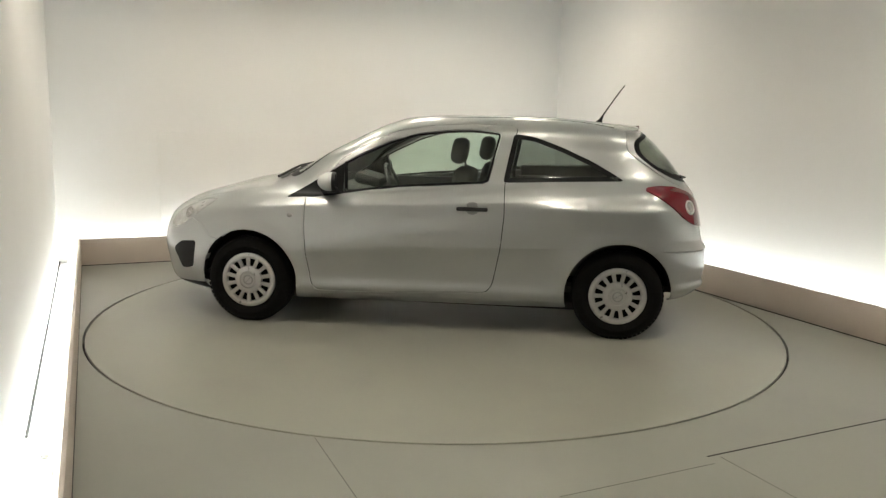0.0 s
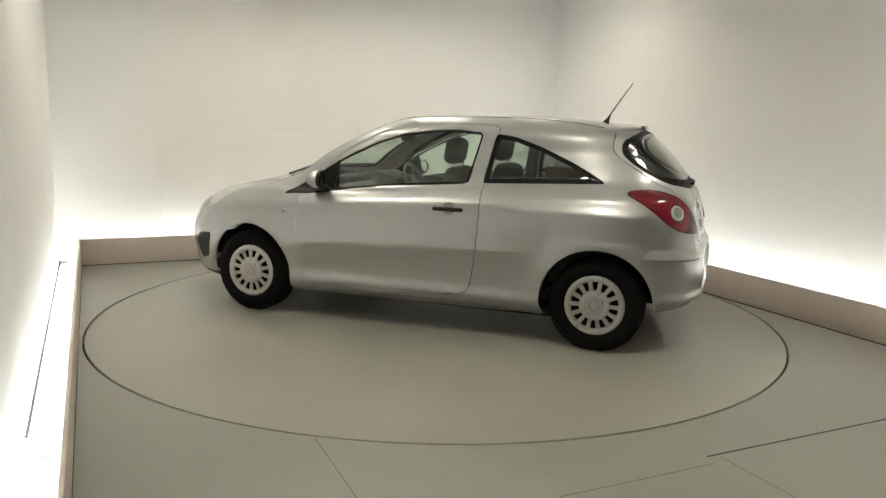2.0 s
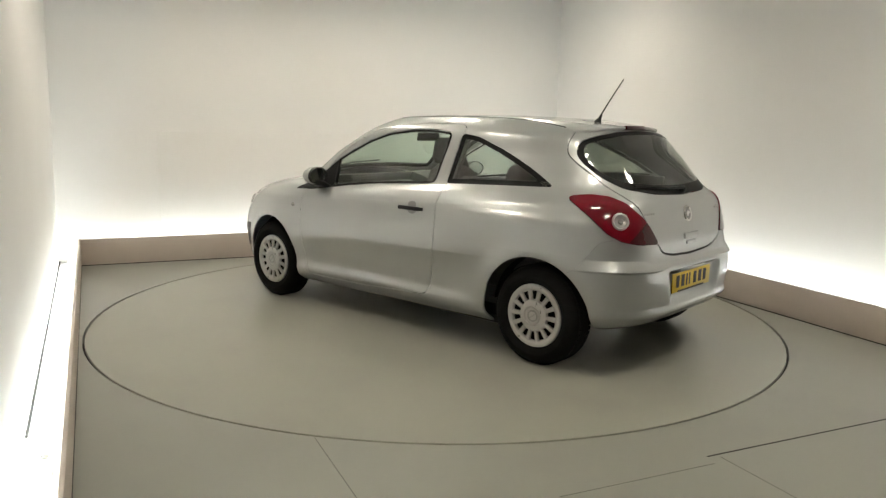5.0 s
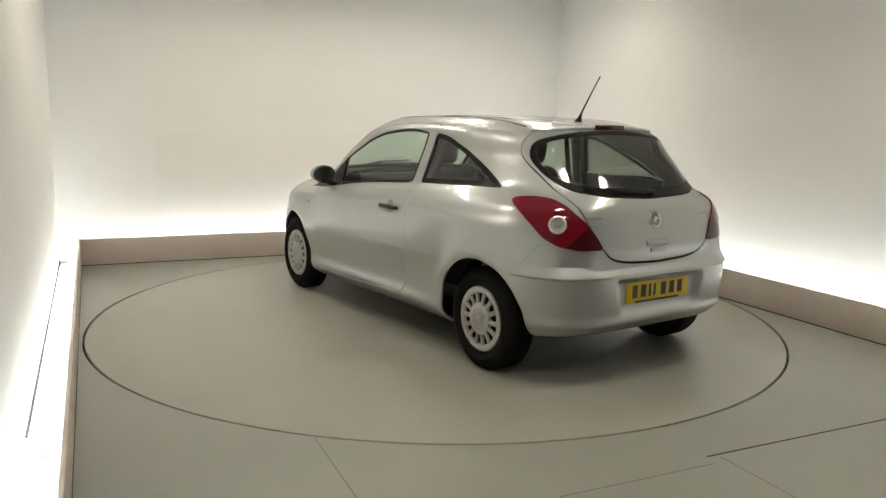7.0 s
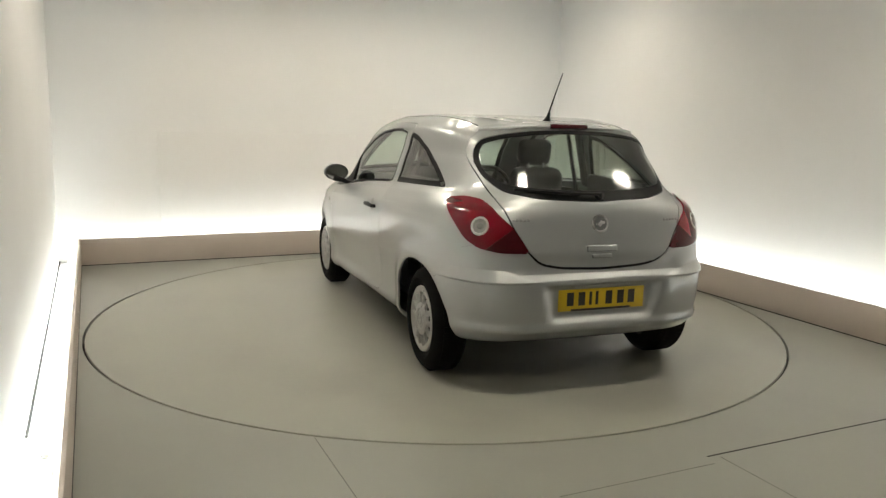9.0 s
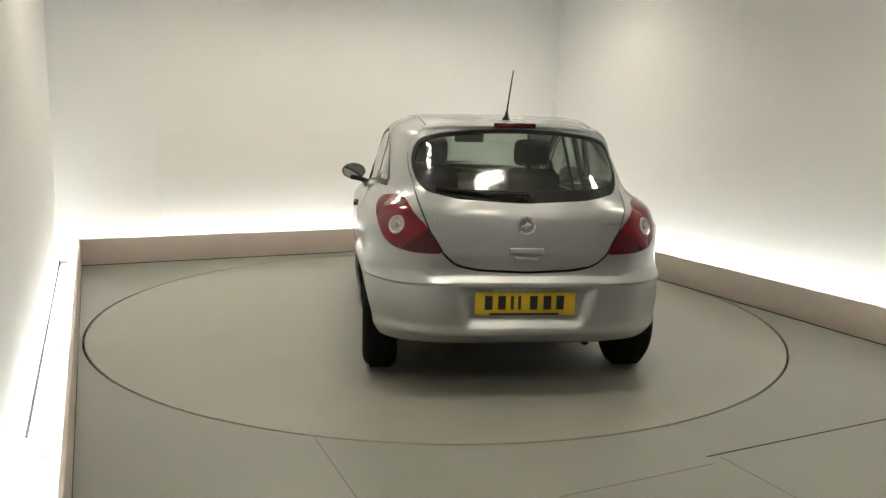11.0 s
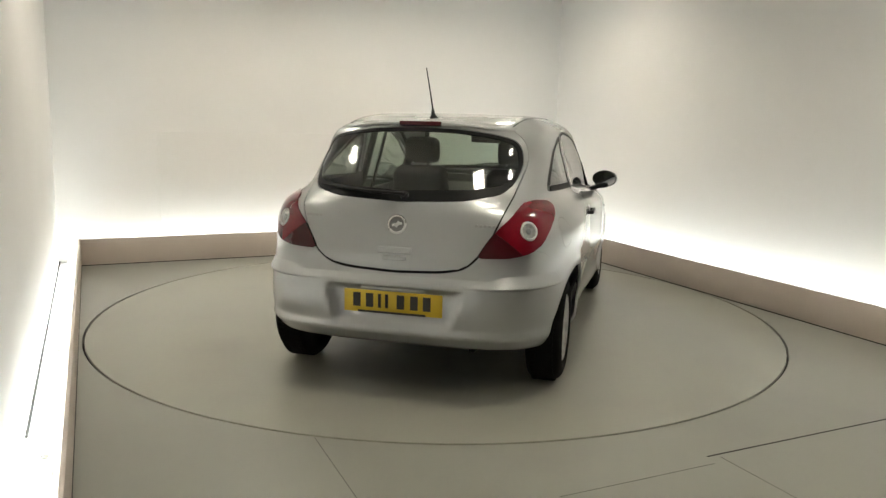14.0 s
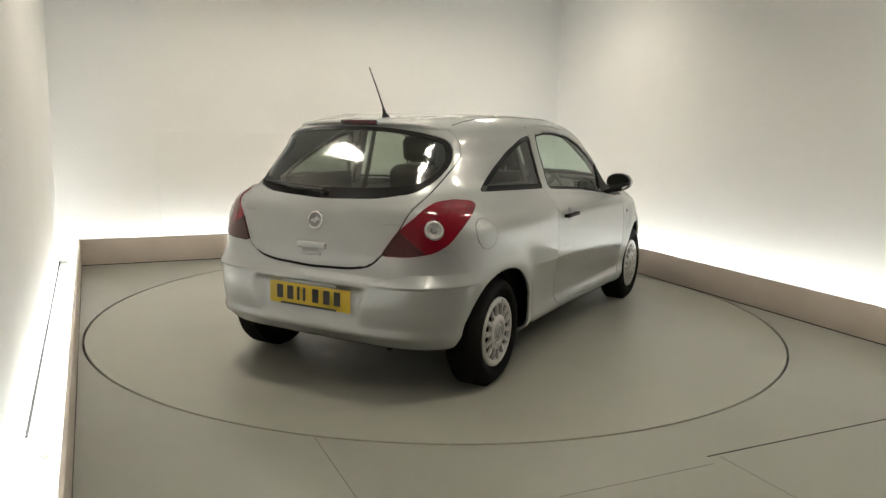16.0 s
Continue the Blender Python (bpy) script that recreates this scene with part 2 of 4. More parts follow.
# ---------------------------------------------------------------- the car's sheet metal
# Car space: x forward, y to its left, z up, origin on the ground midway between the axles.
AXLE, HUB_Z, WHEEL_R = 1.2555, 0.297, 0.300

# Each ring runs round the car at one level: rear x, front x, half width, squareness of the rear and front corners,
# then its height at the rear centre, rear corner, three places along the side, front corner and front centre.
RINGS = (
    (-1.76, 1.92, 0.748, 5.0, 3.9, 0.27, 0.26, 0.19, 0.18, 0.18, 0.18, 0.18),
    (-1.815, 2.01, 0.816, 5.2, 3.9, 0.30, 0.29, 0.25, 0.24, 0.23, 0.22, 0.22),
    (-1.870, 2.07, 0.846, 5.3, 3.9, 0.42, 0.42, 0.42, 0.40, 0.40, 0.40, 0.40),
    (-1.868, 2.085, 0.857, 5.3, 3.8, 0.56, 0.58, 0.58, 0.57, 0.56, 0.54, 0.54),
    (-1.838, 2.05, 0.857, 5.3, 3.7, 0.655, 0.69, 0.74, 0.71, 0.68, 0.66, 0.66),
    (-1.808, 1.975, 0.850, 5.4, 3.7, 0.79, 0.825, 0.885, 0.842, 0.800, 0.755, 0.745),
    (-1.782, 1.84, 0.836, 5.1, 3.7, 0.90, 0.935, 0.925, 0.880, 0.843, 0.83, 0.828),
    (-1.752, 1.54, 0.790, 4.3, 4.4, 0.985, 1.005, 0.992, 0.944, 0.900, 0.905, 0.928),
    (-1.722, 1.20, 0.740, 4.0, 5.2, 1.03, 1.050, 1.050, 1.00, 0.940, 0.955, 1.008),
    (-1.580, 0.75, 0.680, 4.0, 5.4, 1.22, 1.22, 1.22, 1.215, 1.20, 1.20, 1.230),
    (-1.425, 0.39, 0.617, 4.3, 5.0, 1.366, 1.358, 1.376, 1.389, 1.380, 1.37, 1.400),
    (-1.36, 0.27, 0.535, 3.9, 4.4, 1.396, 1.396, 1.424, 1.435, 1.430, 1.42, 1.427),
    (-1.20, 0.08, 0.280, 3.0, 2.8, 1.420, 1.420, 1.446, 1.455, 1.453, 1.448, 1.446),
    (-1.00, -0.10, 0.0, 2.4, 2.4, 1.434, 1.438, 1.451, 1.460, 1.460, 1.458, 1.456),
)
N_END, N_SIDE, N_UP = 30, 84, 110


def smooth_rows(knots, values, at):
    """Hermite curve through values at knots."""
    knots, values, at = np.asarray(knots, float), np.asarray(values, float), np.asarray(at, float)
    slope = np.diff(values, axis=0) / np.diff(knots)[(...,) + (None,) * (values.ndim - 1)]
    d = np.empty_like(values)
    d[0], d[-1] = slope[0], slope[-1]
    h = np.diff(knots)
    for i in range(1, len(knots) - 1):
        d[i] = (slope[i - 1] * h[i] + slope[i] * h[i - 1]) / (h[i] + h[i - 1])
    k = np.clip(np.searchsorted(knots, at, side="right") - 1, 0, len(knots) - 2)
    shape = (...,) + (None,) * (values.ndim - 1)
    hh, u = h[k][shape], ((at - knots[k]) / h[k])[shape]
    return ((2 * u ** 3 - 3 * u ** 2 + 1) * values[k] + (u ** 3 - 2 * u ** 2 + u) * hh * d[k]
            + (-2 * u ** 3 + 3 * u ** 2) * values[k + 1] + (u ** 3 - u ** 2) * hh * d[k + 1])


def ring_points(row):
    """Half a ring from the rear centre along the left side to the front centre."""
    xr, xf, w, nr, nf = row[:5]
    mid = -0.05 if w > 0.3 else (xr + xf) / 2
    phi = np.linspace(0, math.pi / 2, 1200)
    c, s = np.cos(phi), np.sin(phi)
    seg = []
    for x_end, n in ((xr, nr), (xf, nf)):
        seg.append(np.stack([mid + (x_end - mid) * c ** (2 / n), w * s ** (2 / n)], 1))
    rear, front = seg[0], seg[1][::-1]

    def corner(line):
        d = np.diff(line, axis=0)
        steep = np.abs(d[:, 1]) - np.abs(d[:, 0])
        return int(np.argmin(np.abs(steep)))

    kr, kf = corner(rear), corner(front)
    pieces = [rear[:kr + 1], np.vstack([rear[kr:], front[1:kf + 1]]), front[kf:]]
    out = []
    for piece, count in zip(pieces, (N_END, N_SIDE, N_END)):
        length = np.concatenate([[0], np.cumsum(np.hypot(*np.diff(piece, axis=0).T))])
        at = np.linspace(0, max(length[-1], 1e-9), count + 1)
        if length[-1] < 1e-9:
            out.append(np.repeat(piece[:1], count, 0))
            continue
        out.append(np.stack([np.interp(at, length, piece[:, i]) for i in (0, 1)], 1)[:-1])
    out.append(front[-1:])
    xy = np.vstack(out)
    n = len(xy)
    knots = (0, N_END * 0.9, N_END + N_SIDE * 0.25, N_END + N_SIDE * 0.5, N_END + N_SIDE * 0.78, N_END * 1.1 + N_SIDE, n - 1)
    z = smooth_rows(knots, row[5:], np.arange(n))
    return np.column_stack([xy, z])


class Sheet:
    """A triangle sheet with its smooth normals."""

    def __init__(self, v, n, f):
        self.v, self.n, self.f = np.asarray(v), np.asarray(n), np.asarray(f, int).reshape(-1, 3)

    def tidy(self):
        used, f = np.unique(self.f, return_inverse=True)
        return Sheet(self.v[used], self.n[used], f.reshape(-1, 3))


def swell(p):
    """Arch flares, the shoulder crease and the ledge of the rear bumper."""
    p = p.copy()
    side = np.sign(p[:, 1])
    # the front half is a little wider than the rear
    k = np.clip((p[:, 0] + 0.3) / 1.1, 0, 1)
    p[:, 1] *= 1 + 0.050 * k * k * (3 - 2 * k)
    low = np.clip((0.80 - p[:, 2]) / 0.12, 0, 1)
    wide = np.clip((np.abs(p[:, 1]) - 0.55) / 0.2, 0, 1)
    for xa in (-AXLE, AXLE):
        r = np.hypot(p[:, 0] - xa, p[:, 2] - HUB_Z)
        p[:, 1] += side * 0.020 * np.exp(-((r - 0.37) / 0.075) ** 2) * low * wide
    # the flank is drawn in below a crease and comes out again at the sill
    reach = np.clip(1 - ((p[:, 0] - 0.02) / 0.98) ** 6, 0, 1)
    crease = 0.575 - 0.045 * np.clip((p[:, 0] + 0.2) / 1.0, -1, 1)
    drop = np.clip((crease - p[:, 2]) / 0.17, 0, 1)
    rise = 0.7 * np.clip((0.345 - p[:, 2]) / 0.06, 0, 1)
    p[:, 1] -= side * 0.026 * drop * (2 - drop) * (1 - rise * rise * (3 - 2 * rise)) * reach * wide
    # shoulders over the rear wheels and along the front wings
    for start, way, line, amount in ((-0.50, -1, 0.885, 0.022), (0.80, 1, 0.842, 0.012)):
        along = np.clip((p[:, 0] - start) * way / 0.35, 0, 1)
        step = np.clip((p[:, 2] - 0.60) / 0.26, 0, 1) / (1 + np.exp((p[:, 2] - line) / 0.010))
        p[:, 1] += side * amount * along * step * wide * np.clip((1.62 - np.abs(p[:, 0])) / 0.15, 0, 1)
    # pointed ledges across the rear bumper's corners, undercut below
    back = np.clip((-1.50 - p[:, 0]) / 0.1, 0, 1)
    point = np.clip((np.abs(p[:, 1]) - 0.37) / 0.20, 0, 1)
    slope = np.clip((0.606 + 0.062 * point - p[:, 2]) / (0.062 * point + 0.001), 0, 1)
    under = 1 / (1 + np.exp((p[:, 2] - 0.604) / 0.0016))
    ledge = (0.022 * slope * point * (1 - under) + 0.007 * point * under * np.clip((p[:, 2] - 0.45) / 0.15, 0, 1)) * back
    p[:, 0] -= ledge * np.clip(-p[:, 0] - 1.4, 0, 0.4) / 0.4
    p[:, 1] += side * ledge * wide * 0.8
    # lower roll of the rear bumper
    p[:, 0] -= 0.024 * np.exp(-((p[:, 2] - 0.352) / 0.024) ** 2) * np.clip((-1.5 - p[:, 0]) / 0.15, 0, 1)
    # fold across the foot of the tailgate
    fold = np.clip((0.735 - p[:, 2]) / 0.045, 0, 1) * np.clip((p[:, 2] - 0.612) / 0.03, 0, 1)
    p[:, 0] += 0.014 * fold * np.clip((0.50 - np.abs(p[:, 1])) / 0.06, 0, 1) * (p[:, 0] < -1.5)
    # recess for the plate
    half = 0.320 + 0.25 * (p[:, 2] - 0.49)
    dent = 1 / (1 + np.exp((np.abs(p[:, 1]) - half) / 0.006)) / (1 + np.exp((np.abs(p[:, 2] - 0.490) - 0.088) / 0.005))
    p[:, 0] += 0.038 * dent * (p[:, 0] < -1.6)
    return p


def normals_of(v, f):
    n = np.zeros_like(v)
    c = np.cross(v[f[:, 1]] - v[f[:, 0]], v[f[:, 2]] - v[f[:, 0]])
    for k in range(3):
        np.add.at(n, f[:, k], c)
    return n / np.maximum(np.linalg.norm(n, axis=1, keepdims=True), 1e-12)


def body_sheet():
    half = np.array([ring_points(r) for r in RINGS])
    step = np.linalg.norm(np.diff(half, axis=0), axis=2).mean(1)
    knots = np.concatenate([[0], np.cumsum(step)])
    up = np.sort(np.concatenate([np.linspace(0, knots[-1], N_UP), np.linspace(knots[3] + 0.1 * (knots[4] - knots[3]), knots[3] + 0.9 * (knots[4] - knots[3]), 22)]))
    left = smooth_rows(knots, half, up)
    left[-1, :, 1] = 0
    right = left[:, -2:0:-1] * (1, -1, 1)
    full = np.concatenate([left, right], 1)
    rows, cols = full.shape[:2]
    v = full.reshape(-1, 3)
    i, j = np.meshgrid(np.arange(rows - 1), np.arange(cols), indexing="ij")
    k = (j + 1) % cols
    a, b, c, d = i * cols + j, i * cols + k, (i + 1) * cols + k, (i + 1) * cols + j
    f = np.concatenate([np.stack([a, d, b], -1).reshape(-1, 3), np.stack([b, d, c], -1).reshape(-1, 3)])
    key = np.round(v, 5)
    _, first, back = np.unique(key, axis=0, return_index=True, return_inverse=True)
    v, f = v[first], back.reshape(-1)[f]
    f = f[(f[:, 0] != f[:, 1]) & (f[:, 1] != f[:, 2]) & (f[:, 0] != f[:, 2])]
    v = swell(v)
    n = normals_of(v, f)
    if (n * (v - (0, 0, 0.7))).sum() < 0:
        f, n = f[:, ::-1], -n
    return Sheet(v, n, f)


def cut(sheet, g):
    """Splits a sheet along g = 0 into the part where g < 0 and the rest."""
    val = g(sheet.v)
    val = np.where(np.abs(val) < 1e-7, 1e-7, val)
    neg = val < 0
    count = neg[sheet.f].sum(1)
    inside, outside = [sheet.f[count == 3]], [sheet.f[count == 0]]
    v, n = list(sheet.v), list(sheet.n)
    made = {}

    def meet(a, b):
        if a > b:
            a, b = b, a
        if (a, b) not in made:
            lo, hi = (0.0, 1.0) if val[a] < 0 else (1.0, 0.0)
            for _ in range(14):
                t = (lo + hi) / 2
                if g((v[a] + (v[b] - v[a]) * t)[None])[0] < 0:
                    lo = t
                else:
                    hi = t
            t = (lo + hi) / 2
            made[a, b] = len(v)
            v.append(v[a] + (v[b] - v[a]) * t)
            m = n[a] + (n[b] - n[a]) * t
            n.append(m / np.linalg.norm(m))
        return made[a, b]

    more_in, more_out = [], []
    for tri in sheet.f[(count == 1) | (count == 2)]:
        lone = neg[tri].sum() == 1
        k = [i for i in range(3) if neg[tri[i]] == lone][0]
        a, b, c = tri[k], tri[(k + 1) % 3], tri[(k + 2) % 3]
        p, q = meet(a, b), meet(a, c)
        one, two = [(a, p, q)], [(p, b, c), (p, c, q)]
        (more_in if lone else more_out).extend(one)
        (more_out if lone else more_in).extend(two)
    v, n = np.array(v), np.array(n)
    out = []
    for whole, extra in ((inside, more_in), (outside, more_out)):
        f = np.concatenate([whole[0], np.array(extra, int).reshape(-1, 3)])
        out.append(Sheet(v, n, f).tidy())
    return out


def outline(points, smooth=True, per=10):
    """A closed outline in two coordinates; smooth rounds it through its points."""
    p = np.array(points, float)
    if not smooth:
        return p
    out = []
    n = len(p)
    for i in range(n):
        a, b, c, d = p[i - 1], p[i], p[(i + 1) % n], p[(i + 2) % n]
        for u in np.arange(per) / per:
            out.append(0.5 * (2 * b + (c - a) * u + (2 * a - 5 * b + 4 * c - d) * u * u + (3 * b - a - 3 * c + d) * u ** 3))
    return np.array(out)


def rounded(points, radius, per=5):
    """A closed outline with straight sides and rounded corners."""
    p = [np.array(q, float) for q in points]
    out = []
    for i in range(len(p)):
        a, b, c = p[i - 1], p[i], p[(i + 1) % len(p)]
        r = min(radius, 0.45 * np.linalg.norm(a - b), 0.45 * np.linalg.norm(c - b))
        s, e = b + (a - b) / np.linalg.norm(a - b) * r, b + (c - b) / np.linalg.norm(c - b) * r
        for u in np.linspace(0, 1, per):
            out.append((1 - u) ** 2 * s + 2 * u * (1 - u) * b + u * u * e)
    return np.array(out)


def within(poly, axes, guard=None):
    """A signed distance (negative inside) to an outline seen along one direction. guard: a further bound, negative where it holds."""
    a, b = poly, np.roll(poly, -1, 0)
    d = b - a
    dd = np.maximum((d * d).sum(1), 1e-12)

    def g(v):
        q = axes(v)
        out = np.empty(len(q))
        for s in range(0, len(q), 4000):
            w = q[s:s + 4000, None, :] - a[None]
            t = np.clip((w * d).sum(2) / dd, 0, 1)
            dist = np.sqrt((((w - t[..., None] * d) ** 2).sum(2)).min(1))
            y, ya, yb = q[s:s + 4000, None, 1], a[None, :, 1], b[None, :, 1]
            hit = (ya > y) != (yb > y)
            with np.errstate(divide="ignore", invalid="ignore"):
                xx = a[None, :, 0] + (y - ya) / (yb - ya) * d[None, :, 0]
            odd = (hit & (q[s:s + 4000, None, 0] < xx)).sum(1) % 2 == 1
            out[s:s + 4000] = np.where(odd, -dist, dist)
        return np.maximum(out, guard(v)) if guard else out

    return g


def grown(poly, by):
    """The outline moved outwards by that much."""
    area = 0.5 * np.sum(poly[:, 0] * np.roll(poly[:, 1], -1) - np.roll(poly[:, 0], -1) * poly[:, 1])
    e = np.roll(poly, -1, 0) - np.roll(poly, 1, 0)
    e /= np.maximum(np.linalg.norm(e, axis=1, keepdims=True), 1e-9)
    return poly + by * np.sign(area) * np.stack([e[:, 1], -e[:, 0]], 1)


def seen_side(v):
    return v[:, [0, 2]]


def seen_back(v):
    return v[:, [1, 2]]


def seen_top(v):
    return v[:, [0, 1]]


def edges_open(f):
    e = np.concatenate([f[:, [0, 1]], f[:, [1, 2]], f[:, [2, 0]]])
    key = np.sort(e, 1)
    _, inv, cnt = np.unique(key, axis=0, return_inverse=True, return_counts=True)
    return e[cnt[inv.reshape(-1)] == 1]


def sheet_mesh(name, sheet, material, gap=0.002, lip=0.012, lift=0.0):
    """A mesh with the sheet's smooth normals, its edge drawn back by gap and folded inwards by lip."""
    v, n, f = sheet.v.copy(), sheet.n, sheet.f
    e = edges_open(f)
    inward = np.zeros_like(v)
    if len(e):
        d = v[e[:, 1]] - v[e[:, 0]]
        d /= np.maximum(np.linalg.norm(d, axis=1, keepdims=True), 1e-9)
        side = np.cross((n[e[:, 0]] + n[e[:, 1]]) / 2, d)
        for k in (0, 1):
            np.add.at(inward, e[:, k], side)
        inward /= np.maximum(np.linalg.norm(inward, axis=1, keepdims=True), 1e-9)
    v = v + inward * gap + n * lift
    verts, norms, faces = [v], [n], [f]
    if lip and len(e):
        rim = np.unique(e)
        where = {a: i for i, a in enumerate(rim)}
        base = len(v)
        top, low = v[rim], v[rim] - n[rim] * lip + inward[rim] * 0.0015
        verts += [top, low]
        norms += [-inward[rim] * 0.8 + n[rim] * 0.2, -inward[rim]]
        c = len(rim)
        a = np.array([where[x] for x in e[:, 0]])
        b = np.array([where[x] for x in e[:, 1]])
        faces += [np.stack([base + b, base + a, base + c + a], 1), np.stack([base + b, base + c + a, base + c + b], 1)]
    verts, norms, faces = np.vstack(verts), np.vstack(norms), np.vstack(faces)
    me = bpy.data.meshes.new(name)
    me.from_pydata(verts.tolist(), [], faces.tolist())
    me.materials.append(material)
    me.polygons.foreach_set("use_smooth", [True] * len(me.polygons))
    norms = norms / np.maximum(np.linalg.norm(norms, axis=1, keepdims=True), 1e-9)
    me.normals_split_custom_set_from_vertices(norms.tolist())
    return me


def panel(name, sheet, material, parent, label="", **k):
    ob = new(name, sheet_mesh(name, sheet, material, **k))
    ob.parent = parent
    return tagged(ob, label)


CAR = group_at("car")
tagged(CAR, "silver three-door hatchback parked on the turntable", "car")
SHELL = body_sheet()

# ---------------------------------------------------------------- more of the car's materials
M_QUARTER = glass("quarter_glass", (0.44, 0.48, 0.44))
M_RED = surface("red_lamp_lens", (0.135, 0.003, 0.010), 0.14, vary=0.10, scale=45, coat=0.5, specular=0.3, rough_vary=0.04)
M_DARKRED = surface("dark_red_lens", (0.050, 0.005, 0.008), 0.14, vary=0.1, scale=40, coat=0.5, specular=0.3, rough_vary=0.04)
M_CLEAR = surface("clear_lamp_lens", (0.45, 0.44, 0.43), 0.2, metal=0.3, vary=0.25, scale=60, coat=1.0)
M_HEADLAMP = surface("headlight_lens", (0.50, 0.50, 0.49), 0.15, metal=0.2, vary=0.3, scale=14, coat=1.0, bump_scale=30)
M_CHROME = surface("chrome", (0.60, 0.60, 0.59), 0.28, metal=0.8, vary=0.05, rough_vary=0.05)
M_YELLOW = surface("yellow_plate", (0.58, 0.40, 0.02), 0.4, vary=0.05, scale=10)
M_INK = surface("black_print", (0.02, 0.018, 0.015), 0.5, vary=0.1)
M_SEAT = surface("dark_seat_fabric", (0.068, 0.064, 0.056), 0.9, vary=0.3, scale=40, bump=0.5, bump_scale=350)
M_TRIM = surface("grey_interior_plastic", (0.06, 0.06, 0.057), 0.6, vary=0.2, scale=30, bump=0.3, bump_scale=400)
M_LINING = surface("pale_headlining", (0.42, 0.41, 0.37), 0.9, vary=0.08, scale=20)
M_STEEL = surface("grey_steel", (0.25, 0.25, 0.25), 0.4, metal=0.9, vary=0.15)
M_MIRROR = surface("mirror_glass", (0.8, 0.82, 0.82), 0.03, metal=1.0, vary=0.01, rough_vary=0.02)
M_UNDERBODY = surface("underbody_black", (0.018, 0.017, 0.016), 0.85, vary=0.3, scale=6)
M_BADGE = surface("grey_badge_letters", (0.34, 0.34, 0.33), 0.3, metal=0.7, vary=0.1)

# ---------------------------------------------------------------- outlines of the panels
WINDOW = rounded([(-0.372, 1.008), (-0.452, 1.338), (-0.28, 1.354), (-0.12, 1.350), (0.11, 1.322), (0.30, 1.264), (0.50, 1.172),
                  (0.62, 1.108), (0.995, 0.876), (0.72, 0.896), (0.45, 0.938), (0.25, 0.962), (-0.05, 0.987)], 0.03)
QUARTER = rounded([(-0.478, 1.016), (-0.540, 1.338), (-0.68, 1.318), (-0.87, 1.250), (-1.06, 1.166), (-1.17, 1.106), (-1.272, 1.046),
                   (-1.0, 1.038), (-0.75, 1.028)], 0.03)
DOOR = rounded([(0.842, 0.905), (0.850, 0.68), (0.838, 0.49), (0.805, 0.30), (0.775, 0.250), (0.20, 0.252), (-0.385, 0.278), (-0.43, 0.335),
                (-0.478, 0.59), (-0.497, 0.81), (-0.490, 1.01), (-0.530, 1.25), (-0.560, 1.368), (-0.525, 1.392), (-0.27, 1.398), (0.04, 1.380),
                (0.27, 1.335), (0.50, 1.225), (0.62, 1.150)], 0.03)


def mirrored_outline(half):
    return [(y, z) for y, z in half] + [(-y, z) for y, z in reversed(half) if y > 1e-6]


REAR_GLASS = rounded(mirrored_outline([(0, 1.376), (0.22, 1.370), (0.41, 1.348), (0.535, 1.312), (0.570, 1.20), (0.553, 1.115), (0.50, 1.052), (0.33, 1.022), (0, 1.006)]), 0.05)
GATE = rounded(mirrored_outline([(0, 1.412), (0.30, 1.405), (0.47, 1.380), (0.562, 1.318), (0.590, 1.20), (0.570, 1.10), (0.550, 1.00), (0.50, 0.87), (0.435, 0.755),
                                 (0.365, 0.688), (0.25, 0.664), (0, 0.652)]), 0.05)
TAIL_LAMP = rounded([(-0.985, 0.750), (-0.86, 0.753), (-0.745, 0.774), (-0.665, 0.815), (-0.60, 0.878), (-0.475, 0.990), (-0.50, 1.008), (-0.60, 1.018),
                     (-0.70, 1.010), (-0.785, 0.975), (-0.885, 0.895), (-0.942, 0.82)], 0.022)
HEADLAMP = rounded([(1.50, 0.845), (1.62, 0.835), (1.80, 0.765), (1.905, 0.69), (1.93, 0.63), (1.86, 0.615), (1.77, 0.66), (1.66, 0.735)], 0.03)
BONNET = rounded([(1.14, -0.66), (1.14, 0.66), (1.45, 0.68), (1.75, 0.60), (1.93, 0.40), (1.985, 0.0), (1.93, -0.40), (1.75, -0.60), (1.45, -0.68)], 0.06)
SCREEN = rounded([(0.635, 1.000), (0.61, 1.08), (0.55, 1.25), (0.49, 1.375), (0.25, 1.392), (0.0, 1.396), (-0.25, 1.392), (-0.49, 1.375), (-0.55, 1.25), (-0.61, 1.08), (-0.635, 1.000),
                  (-0.4, 1.012), (0, 1.018), (0.4, 1.012)], 0.04)
GRILLE_LOW = rounded([(-0.42, 0.26), (0.42, 0.26), (0.48, 0.36), (0.40, 0.44), (-0.40, 0.44), (-0.48, 0.36)], 0.03)
GRILLE_UP = rounded([(-0.34, 0.60), (0.34, 0.60), (0.38, 0.67), (0.30, 0.705), (-0.30, 0.705), (-0.38, 0.67)], 0.02)
FOG = rounded([(1.70, 0.35), (1.80, 0.33), (1.88, 0.47), (1.80, 0.53), (1.665, 0.545)], 0.025)
BUMPER_REAR = rounded([(-2.3, 0.0), (-1.38, 0.0), (-1.38, 0.56), (-1.515, 0.60), (-1.63, 0.770), (-1.75, 0.80), (-2.3, 0.80)], 0.03)
BUMPER_FRONT = rounded([(2.4, 0.0), (1.40, 0.0), (1.40, 0.56), (1.55, 0.585), (1.62, 0.66), (1.75, 0.72), (2.4, 0.72)], 0.03)
ARCH_R = 0.350


